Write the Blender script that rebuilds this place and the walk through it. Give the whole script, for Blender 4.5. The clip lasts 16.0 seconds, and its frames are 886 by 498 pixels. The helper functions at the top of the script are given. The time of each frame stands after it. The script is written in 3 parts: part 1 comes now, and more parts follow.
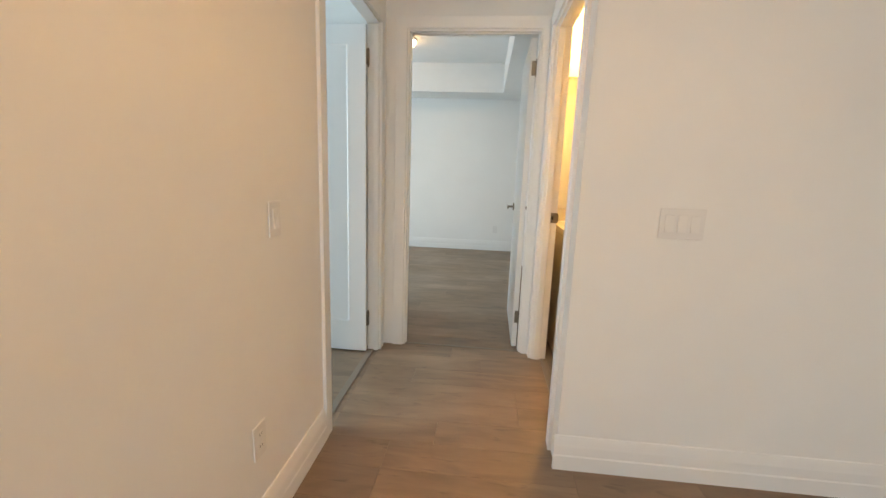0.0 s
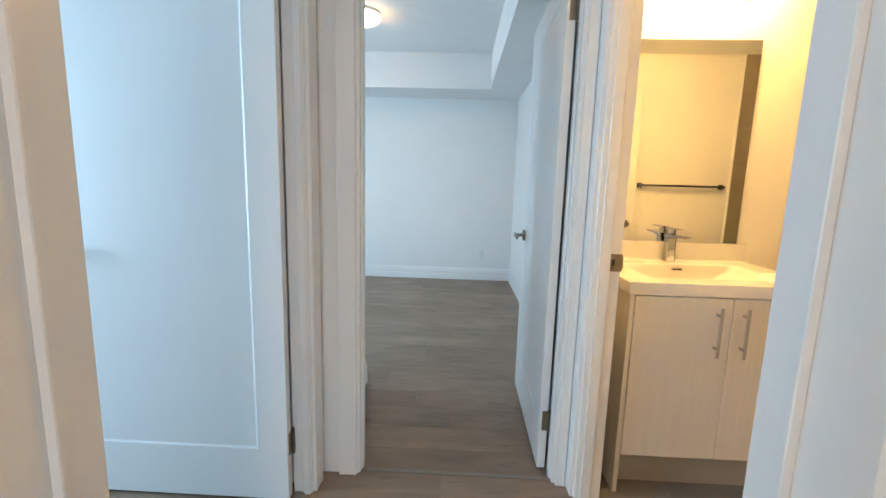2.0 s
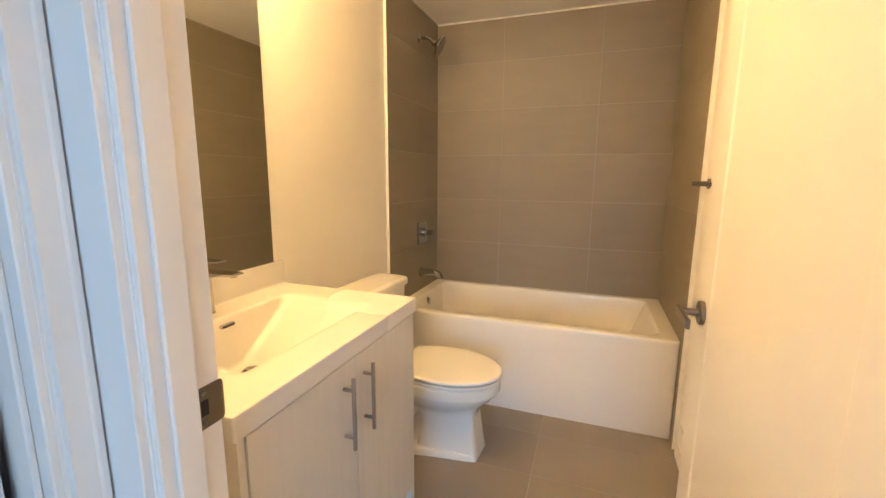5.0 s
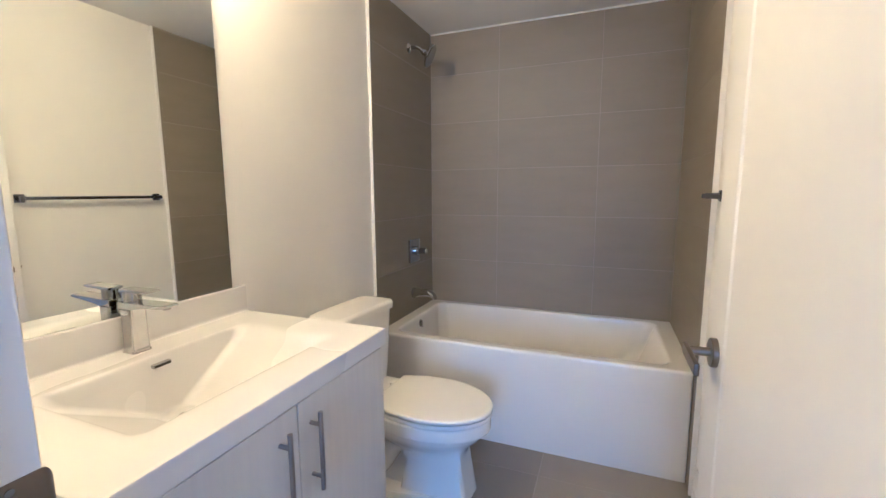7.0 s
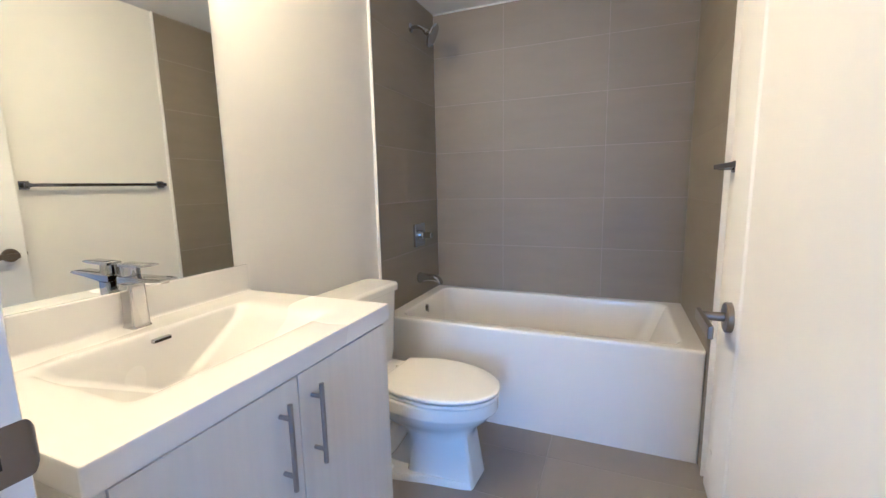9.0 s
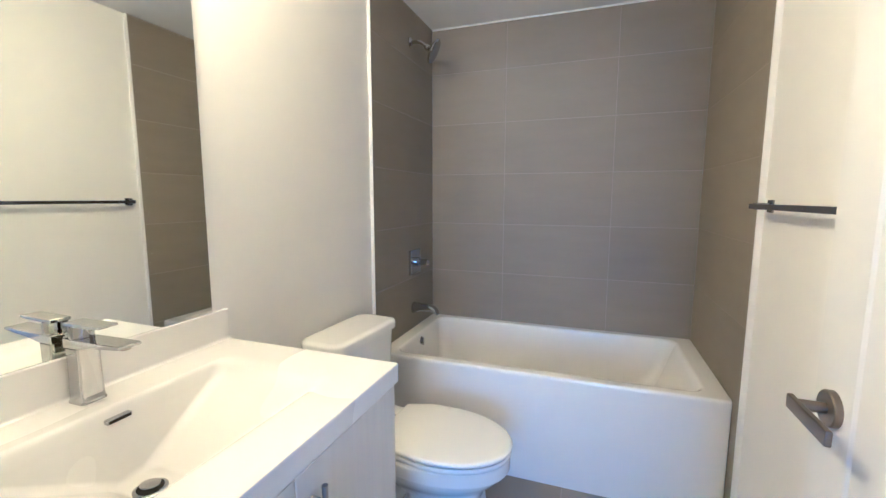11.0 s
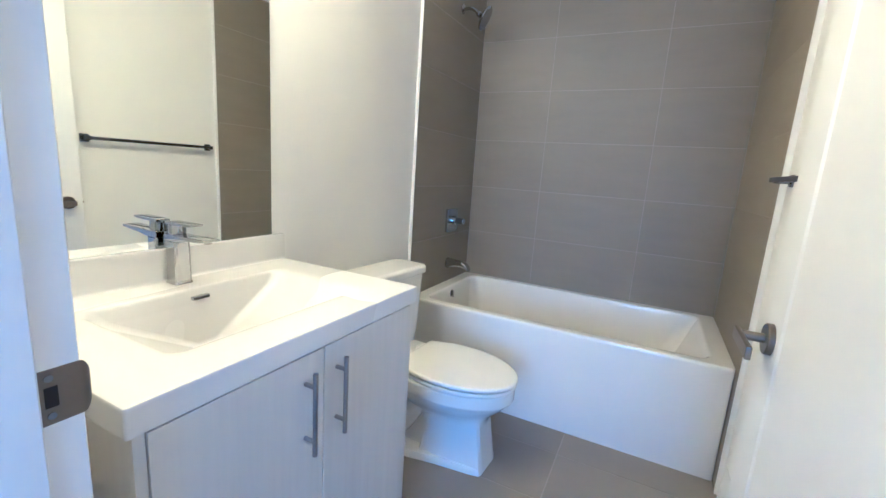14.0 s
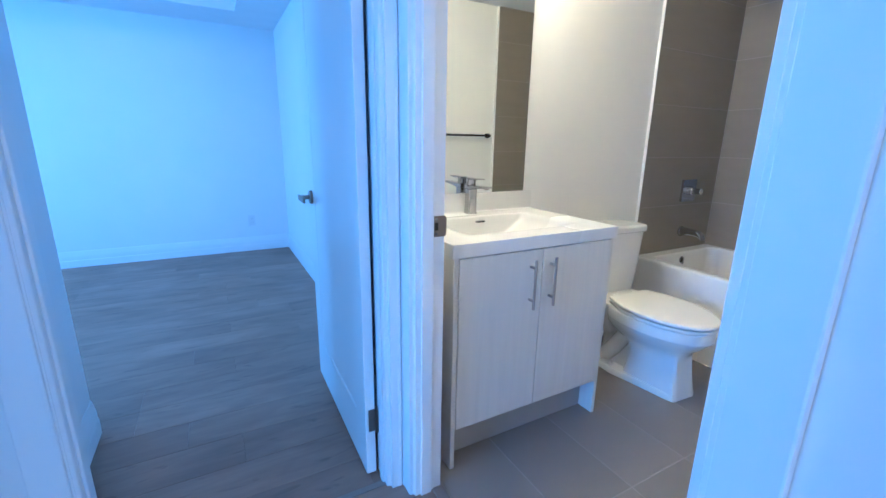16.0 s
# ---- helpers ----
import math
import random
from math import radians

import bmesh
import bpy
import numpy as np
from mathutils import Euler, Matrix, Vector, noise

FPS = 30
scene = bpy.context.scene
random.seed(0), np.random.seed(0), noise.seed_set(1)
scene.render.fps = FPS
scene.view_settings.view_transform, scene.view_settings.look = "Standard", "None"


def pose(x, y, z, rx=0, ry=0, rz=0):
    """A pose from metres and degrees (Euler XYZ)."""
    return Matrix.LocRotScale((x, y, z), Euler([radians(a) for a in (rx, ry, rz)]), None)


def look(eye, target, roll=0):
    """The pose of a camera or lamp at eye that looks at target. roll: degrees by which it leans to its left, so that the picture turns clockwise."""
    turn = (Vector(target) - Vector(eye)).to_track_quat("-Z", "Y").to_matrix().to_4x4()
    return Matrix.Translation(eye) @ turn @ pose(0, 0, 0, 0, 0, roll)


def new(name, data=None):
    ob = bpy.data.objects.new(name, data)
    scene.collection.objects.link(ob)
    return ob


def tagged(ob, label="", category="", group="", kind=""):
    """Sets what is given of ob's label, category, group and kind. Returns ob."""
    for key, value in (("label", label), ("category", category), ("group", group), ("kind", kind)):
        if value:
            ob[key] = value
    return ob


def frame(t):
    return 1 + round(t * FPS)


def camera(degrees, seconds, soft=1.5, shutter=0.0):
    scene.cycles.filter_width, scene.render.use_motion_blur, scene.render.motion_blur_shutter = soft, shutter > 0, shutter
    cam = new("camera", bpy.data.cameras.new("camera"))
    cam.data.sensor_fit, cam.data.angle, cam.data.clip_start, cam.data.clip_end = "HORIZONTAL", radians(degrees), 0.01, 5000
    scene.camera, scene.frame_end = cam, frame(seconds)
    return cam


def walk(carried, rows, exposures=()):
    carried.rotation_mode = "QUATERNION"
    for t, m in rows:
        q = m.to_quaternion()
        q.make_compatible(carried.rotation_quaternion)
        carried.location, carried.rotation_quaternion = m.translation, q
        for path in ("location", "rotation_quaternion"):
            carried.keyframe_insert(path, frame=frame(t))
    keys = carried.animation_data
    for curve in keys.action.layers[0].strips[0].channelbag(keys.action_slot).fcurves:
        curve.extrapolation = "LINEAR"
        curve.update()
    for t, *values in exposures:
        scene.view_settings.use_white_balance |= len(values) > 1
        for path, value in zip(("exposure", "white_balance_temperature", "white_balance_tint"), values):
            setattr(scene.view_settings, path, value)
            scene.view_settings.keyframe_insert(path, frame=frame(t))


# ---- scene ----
cam = camera(93.6, 16.0)
PATH = [
    (0, (0.392, 2.061, 1.227), (0.202, 4.017, 0.856), 2.0),
    (0.3, (0.356, 2.206, 1.221), (0.367, 4.173, 0.859), 2.0),
    (0.5, (0.335, 2.343, 1.22), (0.416, 4.31, 0.868), 2.1),
    (1, (0.288, 2.595, 1.204), (0.318, 4.564, 0.858), 2.1),
    (1.5, (0.319, 2.916, 1.228), (0.21, 4.887, 0.911), 2.0),
    (2, (0.255, 3.225, 1.213), (0.183, 5.201, 0.915), 1.6),
    (2.5, (0.206, 3.492, 1.218), (0.271, 5.469, 0.926), 0.9),
    (3, (0.243, 3.777, 1.222), (0.646, 5.708, 0.897), 0.5),
    (3.5, (0.326, 3.995, 1.194), (1.325, 5.689, 0.831), 0.2),
    (4, (0.318, 4.181, 1.207), (1.869, 5.372, 0.787), -0.2),
    (4.5, (0.357, 4.228, 1.286), (2.21, 4.892, 0.932), 0.6),
    (7, (0.614, 4.165, 1.285), (2.459, 4.89, 1.018), -0.3),
    (7.5, (0.649, 4.166, 1.23), (2.467, 4.931, 0.897), -0.9),
    (8, (0.642, 4.166, 1.197), (2.452, 4.934, 0.831), -1.0),
    (8.5, (0.622, 4.147, 1.169), (2.433, 4.918, 0.813), -1.3),
    (9, (0.639, 4.162, 1.222), (2.466, 4.919, 0.923), -1.2),
    (9.5, (0.742, 4.244, 1.268), (2.587, 4.971, 1.008), -0.9),
    (12, (0.78, 4.354, 1.297), (2.682, 4.921, 1.044), 1.6),
    (12.5, (0.786, 4.373, 1.294), (2.705, 4.875, 1.037), 2.5),
    (13, (0.778, 4.364, 1.277), (2.688, 4.881, 0.99), 3.1),
    (13.5, (0.735, 4.318, 1.256), (2.595, 4.973, 0.922), 3.6),
    (14, (0.633, 4.177, 1.227), (2.395, 5.047, 0.855), 3.9),
    (14.5, (0.504, 4.012, 1.236), (2.131, 5.095, 0.811), 3.5),
    (15, (0.399, 3.917, 1.208), (1.873, 5.192, 0.759), 2.8),
    (15.5, (0.278, 3.78, 1.201), (1.534, 5.26, 0.716), 1.8),
    (16, (0.244, 3.644, 1.2), (1.177, 5.343, 0.706), 0.9),
]
walk(cam, [(t, look(eye, target, roll)) for t, eye, target, roll in PATH],
     exposures=[(0.0, 1.40, 9500, 20), (0.6, 1.66, 6900, 13), (1.5, 1.54, 7250, 14), (2.8, 1.36, 7050, 14), (3.6, 1.48, 6800, 15), (4.5, 1.44, 6800, 17),
                (6.9, 1.18, 4320, 16), (8.0, 1.43, 4220, 15), (9.5, 1.37, 4120, 14), (12.0, 1.48, 4000, 11), (13.5, 1.48, 3960, 11), (14.0, 1.48, 3820, 9), (16.0, 1.38, 3770, 11)])

# ---- light ----
DAY = (0.375, 0.685, 1.0)
WARM = (1.0, 0.62, 0.225)
world = bpy.data.worlds.new("sky")
scene.world = world
world.use_nodes = True
wn = world.node_tree
sky = wn.nodes.new("ShaderNodeTexSky")
sky.sky_type, sky.sun_disc = "NISHITA", False
sky.sun_elevation, sky.sun_rotation = radians(35), radians(200)
wn.links.new(sky.outputs[0], wn.nodes["Background"].inputs[0])
wn.nodes["Background"].inputs[1].default_value = 0.10
sun = new("sun", bpy.data.lights.new("sun", "SUN"))
sun.data.energy, sun.data.angle, sun.data.color = 2.0, radians(0.5), (1.0, 0.95, 0.88)
sun.matrix_world = look((0, -20, 14), (0, 0, 0))


def window_light(name, eye, target, w, h, power):
    ob = new(name, bpy.data.lights.new(name, "AREA"))
    ob.data.shape, ob.data.size, ob.data.size_y = "RECTANGLE", w, h
    ob.data.energy, ob.data.color = power, DAY
    ob.matrix_world = look(eye, target)
    return ob


window_light("bedroom_daylight", (-2.96, 6.65, 1.35), (0, 6.65, 1.25), 1.5, 1.46, 28)
window_light("study_daylight", (-2.96, 3.75, 1.35), (0, 3.75, 1.25), 1.66, 1.46, 36)
# The living room one is added behind the camera to light the switch wall.
window_light("living_added_daylight", (0.9, -1.96, 1.35), (0.9, 3, 1.25), 1.8, 1.5, 29)

# ---- materials ----


def material(name, colour, rough=0.5, metal=0.0, vary=0.06, scale=(6, 6, 6), bump=0.0, bump_scale=200.0, piece=0.0, detail=4.0, coat=0.0, spec=0.5):
    m = bpy.data.materials.new(name)
    m.use_nodes = True
    nt = m.node_tree
    N, L = nt.nodes.new, nt.links.new
    bsdf = nt.nodes["Principled BSDF"]
    bsdf.inputs["Roughness"].default_value = rough
    bsdf.inputs["Metallic"].default_value = metal
    bsdf.inputs["Coat Weight"].default_value = coat
    bsdf.inputs["Coat Roughness"].default_value = 0.08
    bsdf.inputs["Specular IOR Level"].default_value = spec
    geo = N("ShaderNodeNewGeometry")
    mp = N("ShaderNodeMapping")
    mp.inputs["Scale"].default_value = scale
    L(geo.outputs["Position"], mp.inputs[0])
    n1 = N("ShaderNodeTexNoise")
    n1.inputs["Scale"].default_value, n1.inputs["Detail"].default_value = 1.0, detail
    L(mp.outputs[0], n1.inputs["Vector"])
    n2 = N("ShaderNodeTexNoise")
    n2.inputs["Scale"].default_value, n2.inputs["Detail"].default_value = 1.3, 2.0
    L(geo.outputs["Position"], n2.inputs["Vector"])
    add = N("ShaderNodeMath")
    add.operation = "ADD"
    L(n1.outputs[0], add.inputs[0])
    L(n2.outputs[0], add.inputs[1])
    mr = N("ShaderNodeMapRange")
    mr.inputs[1].default_value, mr.inputs[2].default_value = 0.6, 1.4
    mr.inputs[3].default_value, mr.inputs[4].default_value = 1 - vary, 1 + vary
    L(add.outputs[0], mr.inputs[0])
    value = mr.outputs[0]
    if piece:
        info = N("ShaderNodeObjectInfo")
        pr = N("ShaderNodeMapRange")
        pr.inputs[3].default_value, pr.inputs[4].default_value = 1 - piece, 1 + piece
        L(info.outputs["Random"], pr.inputs[0])
        mul = N("ShaderNodeMath")
        mul.operation = "MULTIPLY"
        L(value, mul.inputs[0])
        L(pr.outputs[0], mul.inputs[1])
        value = mul.outputs[0]
    vm = N("ShaderNodeVectorMath")
    vm.operation = "SCALE"
    vm.inputs[0].default_value = colour
    L(value, vm.inputs["Scale"])
    L(vm.outputs[0], bsdf.inputs["Base Color"])
    rr = N("ShaderNodeMapRange")
    rr.inputs[1].default_value, rr.inputs[2].default_value = 0.3, 0.7
    rr.inputs[3].default_value, rr.inputs[4].default_value = max(rough - 0.06, 0.02), min(rough + 0.06, 1)
    L(n2.outputs[0], rr.inputs[0])
    if rough > 0.12:
        L(rr.outputs[0], bsdf.inputs["Roughness"])
    if bump:
        nb = N("ShaderNodeTexNoise")
        nb.inputs["Scale"].default_value, nb.inputs["Detail"].default_value = bump_scale, 3.0
        L(geo.outputs["Position"], nb.inputs["Vector"])
        b = N("ShaderNodeBump")
        b.inputs["Strength"].default_value, b.inputs["Distance"].default_value = bump, 0.002
        L(nb.outputs[0], b.inputs["Height"])
        L(b.outputs[0], bsdf.inputs["Normal"])
    return m


def wood_floor():
    """Taupe vinyl planks: long grain along x, darker knots and saw marks, each plank its own tone."""
    m = material("plank_taupe_oak", (0.252, 0.170, 0.116), 0.45, vary=0.0, piece=0.08, bump=0.10, bump_scale=160)
    nt = m.node_tree
    N, L = nt.nodes.new, nt.links.new
    bsdf = nt.nodes["Principled BSDF"]
    tex, info = N("ShaderNodeNewGeometry"), N("ShaderNodeObjectInfo")
    off = N("ShaderNodeVectorMath")
    off.operation = "SCALE"
    off.inputs[0].default_value = (7.3, 3.1, 0)
    L(info.outputs["Random"], off.inputs["Scale"])
    plus = N("ShaderNodeVectorMath")
    L(tex.outputs["Position"], plus.inputs[0])
    L(off.outputs[0], plus.inputs[1])
    old = bsdf.inputs["Base Color"].links[0].from_socket

    def layer(scale, detail, lo, hi, a, b, distort=0.0):
        mp = N("ShaderNodeMapping")
        mp.inputs["Scale"].default_value = scale
        L(plus.outputs[0], mp.inputs[0])
        n = N("ShaderNodeTexNoise")
        n.inputs["Scale"].default_value, n.inputs["Detail"].default_value = 1.0, detail
        n.inputs["Distortion"].default_value = distort
        L(mp.outputs[0], n.inputs["Vector"])
        r = N("ShaderNodeMapRange")
        r.inputs[1].default_value, r.inputs[2].default_value, r.inputs[3].default_value, r.inputs[4].default_value = lo, hi, a, b
        L(n.outputs[0], r.inputs[0])
        return r.outputs[0]

    for out in (layer((1.1, 6, 1), 5, 0.3, 0.7, 0.88, 1.12, 2.0), layer((5, 100, 1), 3, 0.3, 0.7, 0.97, 1.03), layer((1.6, 2.6, 1), 2, 0.32, 0.68, 0.87, 1.13, 0.6), layer((2.0, 6, 1), 3, 0.3, 0.75, 1.14, 0.84, 1.6), layer((7, 26, 1), 2, 0.62, 0.74, 1.0, 0.74, 0.8)):
        v = N("ShaderNodeVectorMath")
        v.operation = "SCALE"
        L(old, v.inputs[0])
        L(out, v.inputs["Scale"])
        old = v.outputs[0]
    L(old, bsdf.inputs["Base Color"])
    return m


WALL = material("wall_paint_white", (0.80, 0.79, 0.77), 0.62, vary=0.025, scale=(3, 3, 3), bump=0.10, bump_scale=420)
CEIL = material("ceiling_paint", (0.80, 0.80, 0.79), 0.85, vary=0.03, bump=0.18, bump_scale=260)
TRIM = material("trim_paint_semigloss", (0.80, 0.79, 0.775), 0.38, vary=0.015)
DOOR = material("door_paint_satin", (0.765, 0.76, 0.75), 0.36, vary=0.02, scale=(5, 5, 2), bump=0.05, bump_scale=180)
PLANK = wood_floor()
SUBFLOOR = material("subfloor_dark", (0.09, 0.07, 0.055), 0.9, vary=0.1)
STRIP = material("threshold_strip_taupe", (0.23, 0.185, 0.15), 0.45, vary=0.10, scale=(40, 3, 10))
TILE = material("porcelain_taupe_wall", (0.262, 0.232, 0.182), 0.50, vary=0.07, scale=(3, 3, 14), piece=0.035, bump=0.05, bump_scale=90, spec=0.30)
FGROUT = material("grout_floor_taupe", (0.335, 0.31, 0.28), 0.85, vary=0.08, scale=(20, 20, 20))
FTILE = material("porcelain_taupe_floor", (0.255, 0.230, 0.205), 0.50, vary=0.09, scale=(4, 4, 4), piece=0.05, bump=0.06, bump_scale=110)
GROUT = material("grout_grey", (0.335, 0.30, 0.255), 0.85, vary=0.08, scale=(20, 20, 20))
CAULK = material("white_edge_trim", (0.82, 0.81, 0.79), 0.35, vary=0.02)
CERAMIC = material("vitreous_china_white", (0.84, 0.83, 0.80), 0.10, vary=0.012, coat=0.5)
ACRYLIC = material("tub_acrylic_white", (0.80, 0.785, 0.75), 0.16, vary=0.015, coat=0.3)
CULTURED = material("cultured_marble_white", (0.77, 0.76, 0.745), 0.26, vary=0.012, coat=0.08)
SEAT = material("seat_plastic_white", (0.85, 0.84, 0.80), 0.20, vary=0.012)
LAMINATE = material("laminate_pale_greige", (0.69, 0.665, 0.62), 0.42, vary=0.07, scale=(45, 45, 2.2), bump=0.05, bump_scale=240, detail=6)
EDGING = material("laminate_edge_grey", (0.40, 0.375, 0.34), 0.5, vary=0.04)
CHROME = material("polished_chrome", (0.50, 0.50, 0.51), 0.03, 1.0, vary=0.01)
STEEL = material("brushed_nickel", (0.42, 0.39, 0.365), 0.30, 1.0, vary=0.05, scale=(60, 60, 6))
BRONZE = material("satin_nickel_dark", (0.23, 0.195, 0.16), 0.34, 1.0, vary=0.06, scale=(30, 30, 30))
DARKMETAL = material("dark_chrome", (0.26, 0.26, 0.27), 0.18, 1.0, vary=0.03)
# Stands in for shade inside holes, slots and the drain; also backs the mirror.
BLACK = material("black_gap", (0.012, 0.012, 0.012), 0.7, vary=0.1)
# White plastic greyed below the rockers: the plate's shading is in its colour.
PLASTIC = material("switch_plate_shaded_white", (0.735, 0.72, 0.70), 0.30, vary=0.015)
ROCKER = material("switch_rocker_white", (0.80, 0.785, 0.76), 0.28, vary=0.015)
MIRROR = material("silvered_mirror", (0.86, 0.88, 0.86), 0.015, 1.0, vary=0.004)
MIRROR_EDGE = material("mirror_edge_glass", (0.30, 0.34, 0.32), 0.15, vary=0.02)


def glowing(name, colour, strength, base=(0.9, 0.88, 0.82), pattern=0.0):
    m = material(name, base, 0.25, vary=0.02)
    nt = m.node_tree
    bsdf = nt.nodes["Principled BSDF"]
    bsdf.inputs["Emission Color"].default_value = (*colour, 1)
    bsdf.inputs["Emission Strength"].default_value = strength
    if pattern:
        geo, vor = nt.nodes.new("ShaderNodeNewGeometry"), nt.nodes.new("ShaderNodeTexVoronoi")
        vor.inputs["Scale"].default_value = 42
        mr = nt.nodes.new("ShaderNodeMapRange")
        mr.inputs[3].default_value, mr.inputs[4].default_value = strength * (1 + pattern), strength * (1 - pattern)
        nt.links.new(geo.outputs["Position"], vor.inputs["Vector"])
        nt.links.new(vor.outputs["Distance"], mr.inputs[0])
        nt.links.new(mr.outputs[0], bsdf.inputs["Emission Strength"])
    return m


CRYSTAL = glowing("lit_crystal_glass", WARM, 5.5, pattern=0.6)
DOME = glowing("lit_opal_glass", (1.0, 0.72, 0.42), 8.0)
# Glow of the added, unseen living room lamp.
DOME_ADDED = glowing("lit_opal_glass_added", (1.0, 0.64, 0.30), 25.0)

# ---- mesh helpers ----
BASE = {}


def thing(name, at, label, category, group="", kind="", turn=0.0):
    """An Empty at the thing's base; its parts are given in world coordinates if turn is 0."""
    ob = new(name)
    ob.empty_display_size = 0.1
    ob.matrix_basis = pose(*at, 0, 0, turn)
    BASE[ob.name] = Vector(at)
    return tagged(ob, label, category, group, kind)


def part(name, bm, mat, parent, label="", local=False, smooth=40):
    me = bpy.data.meshes.new(name)
    if parent is not None and not local:
        bmesh.ops.translate(bm, verts=bm.verts, vec=-BASE[parent.name])
    bmesh.ops.recalc_face_normals(bm, faces=bm.faces)
    bm.to_mesh(me)
    bm.free()
    me.materials.append(mat)
    if smooth:
        for p in me.polygons:
            p.use_smooth = True
        me.set_sharp_from_angle(angle=radians(smooth))
    ob = new(name, me)
    if smooth:
        flat = ob.modifiers.new("flat_faces", "WEIGHTED_NORMAL")
        flat.keep_sharp = True
    if parent is not None:
        ob.parent = parent
        BASE[ob.name] = Vector((0, 0, 0)) if local else BASE[parent.name]
    if label:
        ob["label"] = label
    return ob


def structure(name, bm, mat, label, category):
    ob = part(name, bm, mat, None, smooth=18)
    BASE[ob.name] = Vector((0, 0, 0))
    return tagged(ob, label, category, kind="structure")


def B():
    return bmesh.new()


def box(bm, lo, hi, r=0.0, seg=2):
    g = bmesh.ops.create_cube(bm, size=1.0)
    vs = g["verts"]
    for v in vs:
        v.co = Vector([lo[i] if v.co[i] < 0 else hi[i] for i in range(3)])
    if r:
        es = {e for v in vs for e in v.link_edges}
        bmesh.ops.bevel(bm, geom=list(es), offset=r, segments=seg, affect="EDGES", profile=0.5)
    return bm


def cyl(bm, a, b, r, r2=None, seg=24):
    a, b = Vector(a), Vector(b)
    m = Matrix.Translation((a + b) / 2) @ (b - a).to_track_quat("Z", "Y").to_matrix().to_4x4()
    bmesh.ops.create_cone(bm, cap_ends=True, segments=seg, radius1=r, radius2=r if r2 is None else r2, depth=(b - a).length, matrix=m)
    return bm


def loft(bm, rings, cap0=True, cap1=True):
    vr = [[bm.verts.new(p) for p in ring] for ring in rings]
    n = len(vr[0])
    for a, b in zip(vr, vr[1:]):
        for i in range(n):
            bm.faces.new((a[i], a[(i + 1) % n], b[(i + 1) % n], b[i]))
    if cap0:
        bm.faces.new(vr[0][::-1])
    if cap1:
        bm.faces.new(vr[-1])
    return bm


def lathe(bm, centre, axis, profile, seg=32):
    """profile: (distance along axis, radius)."""
    q = Vector(axis).to_track_quat("Z", "Y")
    c = Vector(centre)
    return loft(bm, [[c + q @ Vector((r * math.cos(2 * math.pi * i / seg), r * math.sin(2 * math.pi * i / seg), h)) for i in range(seg)] for h, r in profile])


def tube(bm, pts, r, seg=14):
    pts = [Vector(p) for p in pts]
    rings = []
    for i, p in enumerate(pts):
        d = (pts[min(i + 1, len(pts) - 1)] - pts[max(i - 1, 0)]).normalized()
        q = d.to_track_quat("Z", "Y")
        rings.append([p + q @ Vector((r * math.cos(2 * math.pi * k / seg), r * math.sin(2 * math.pi * k / seg), 0)) for k in range(seg)])
    return loft(bm, rings)


def rrect(x0, y0, x1, y1, r, z, n=6):
    """A rounded rectangle ring, counter-clockwise, 4 * (n + 1) points."""
    out = []
    for cx, cy, a0 in ((x1 - r, y1 - r, 0), (x0 + r, y1 - r, 90), (x0 + r, y0 + r, 180), (x1 - r, y0 + r, 270)):
        for k in range(n + 1):
            a = radians(a0 + 90 * k / n)
            out.append(Vector((cx + r * math.cos(a), cy + r * math.sin(a), z)))
    return out


def profile_run(bm, prof, a, b, out, up=(0, 0, 1)):
    """Sweeps a closed profile of (out, up) points in a straight line from a to b."""
    a, b, o, u = Vector(a), Vector(b), Vector(out), Vector(up)
    return loft(bm, [[p + o * x + u * y for x, y in prof] for p in (a, b)])


# ---- structure ----
XL, XLR = -0.285, -0.362      # hall west wall: hall face, room face
XR, XB = 0.745, 0.848         # hall east wall: hall face, bathroom face
YS, YB = 3.68, 3.77           # switch wall: living face, bathroom face
YE, YD = 4.815, 4.915         # hall end wall: hall face, bedroom face
YN = 5.352                   # bathroom north wall face
XT, YTN, YTS = 3.341, 5.3185, 3.785   # tile faces round the tub
TILT = 0.008                  # the bathroom north wall runs slightly off square
H, HB, HBED = 2.55, 2.335, 2.68
D1L, D1R, D1H = -0.138, 0.686, 2.082     # bedroom door opening
D2S, D2N, D2H = 3.79, 4.695, 2.082       # study door opening
D3S, D3N, D3H = 3.862, 4.742, 2.082      # bathroom door opening
LW, LE, LS = -0.285, 3.46, -1.9
XSW = -2.9                    # far west walls
BE, BN = 0.945, 8.64          # bedroom east and north faces


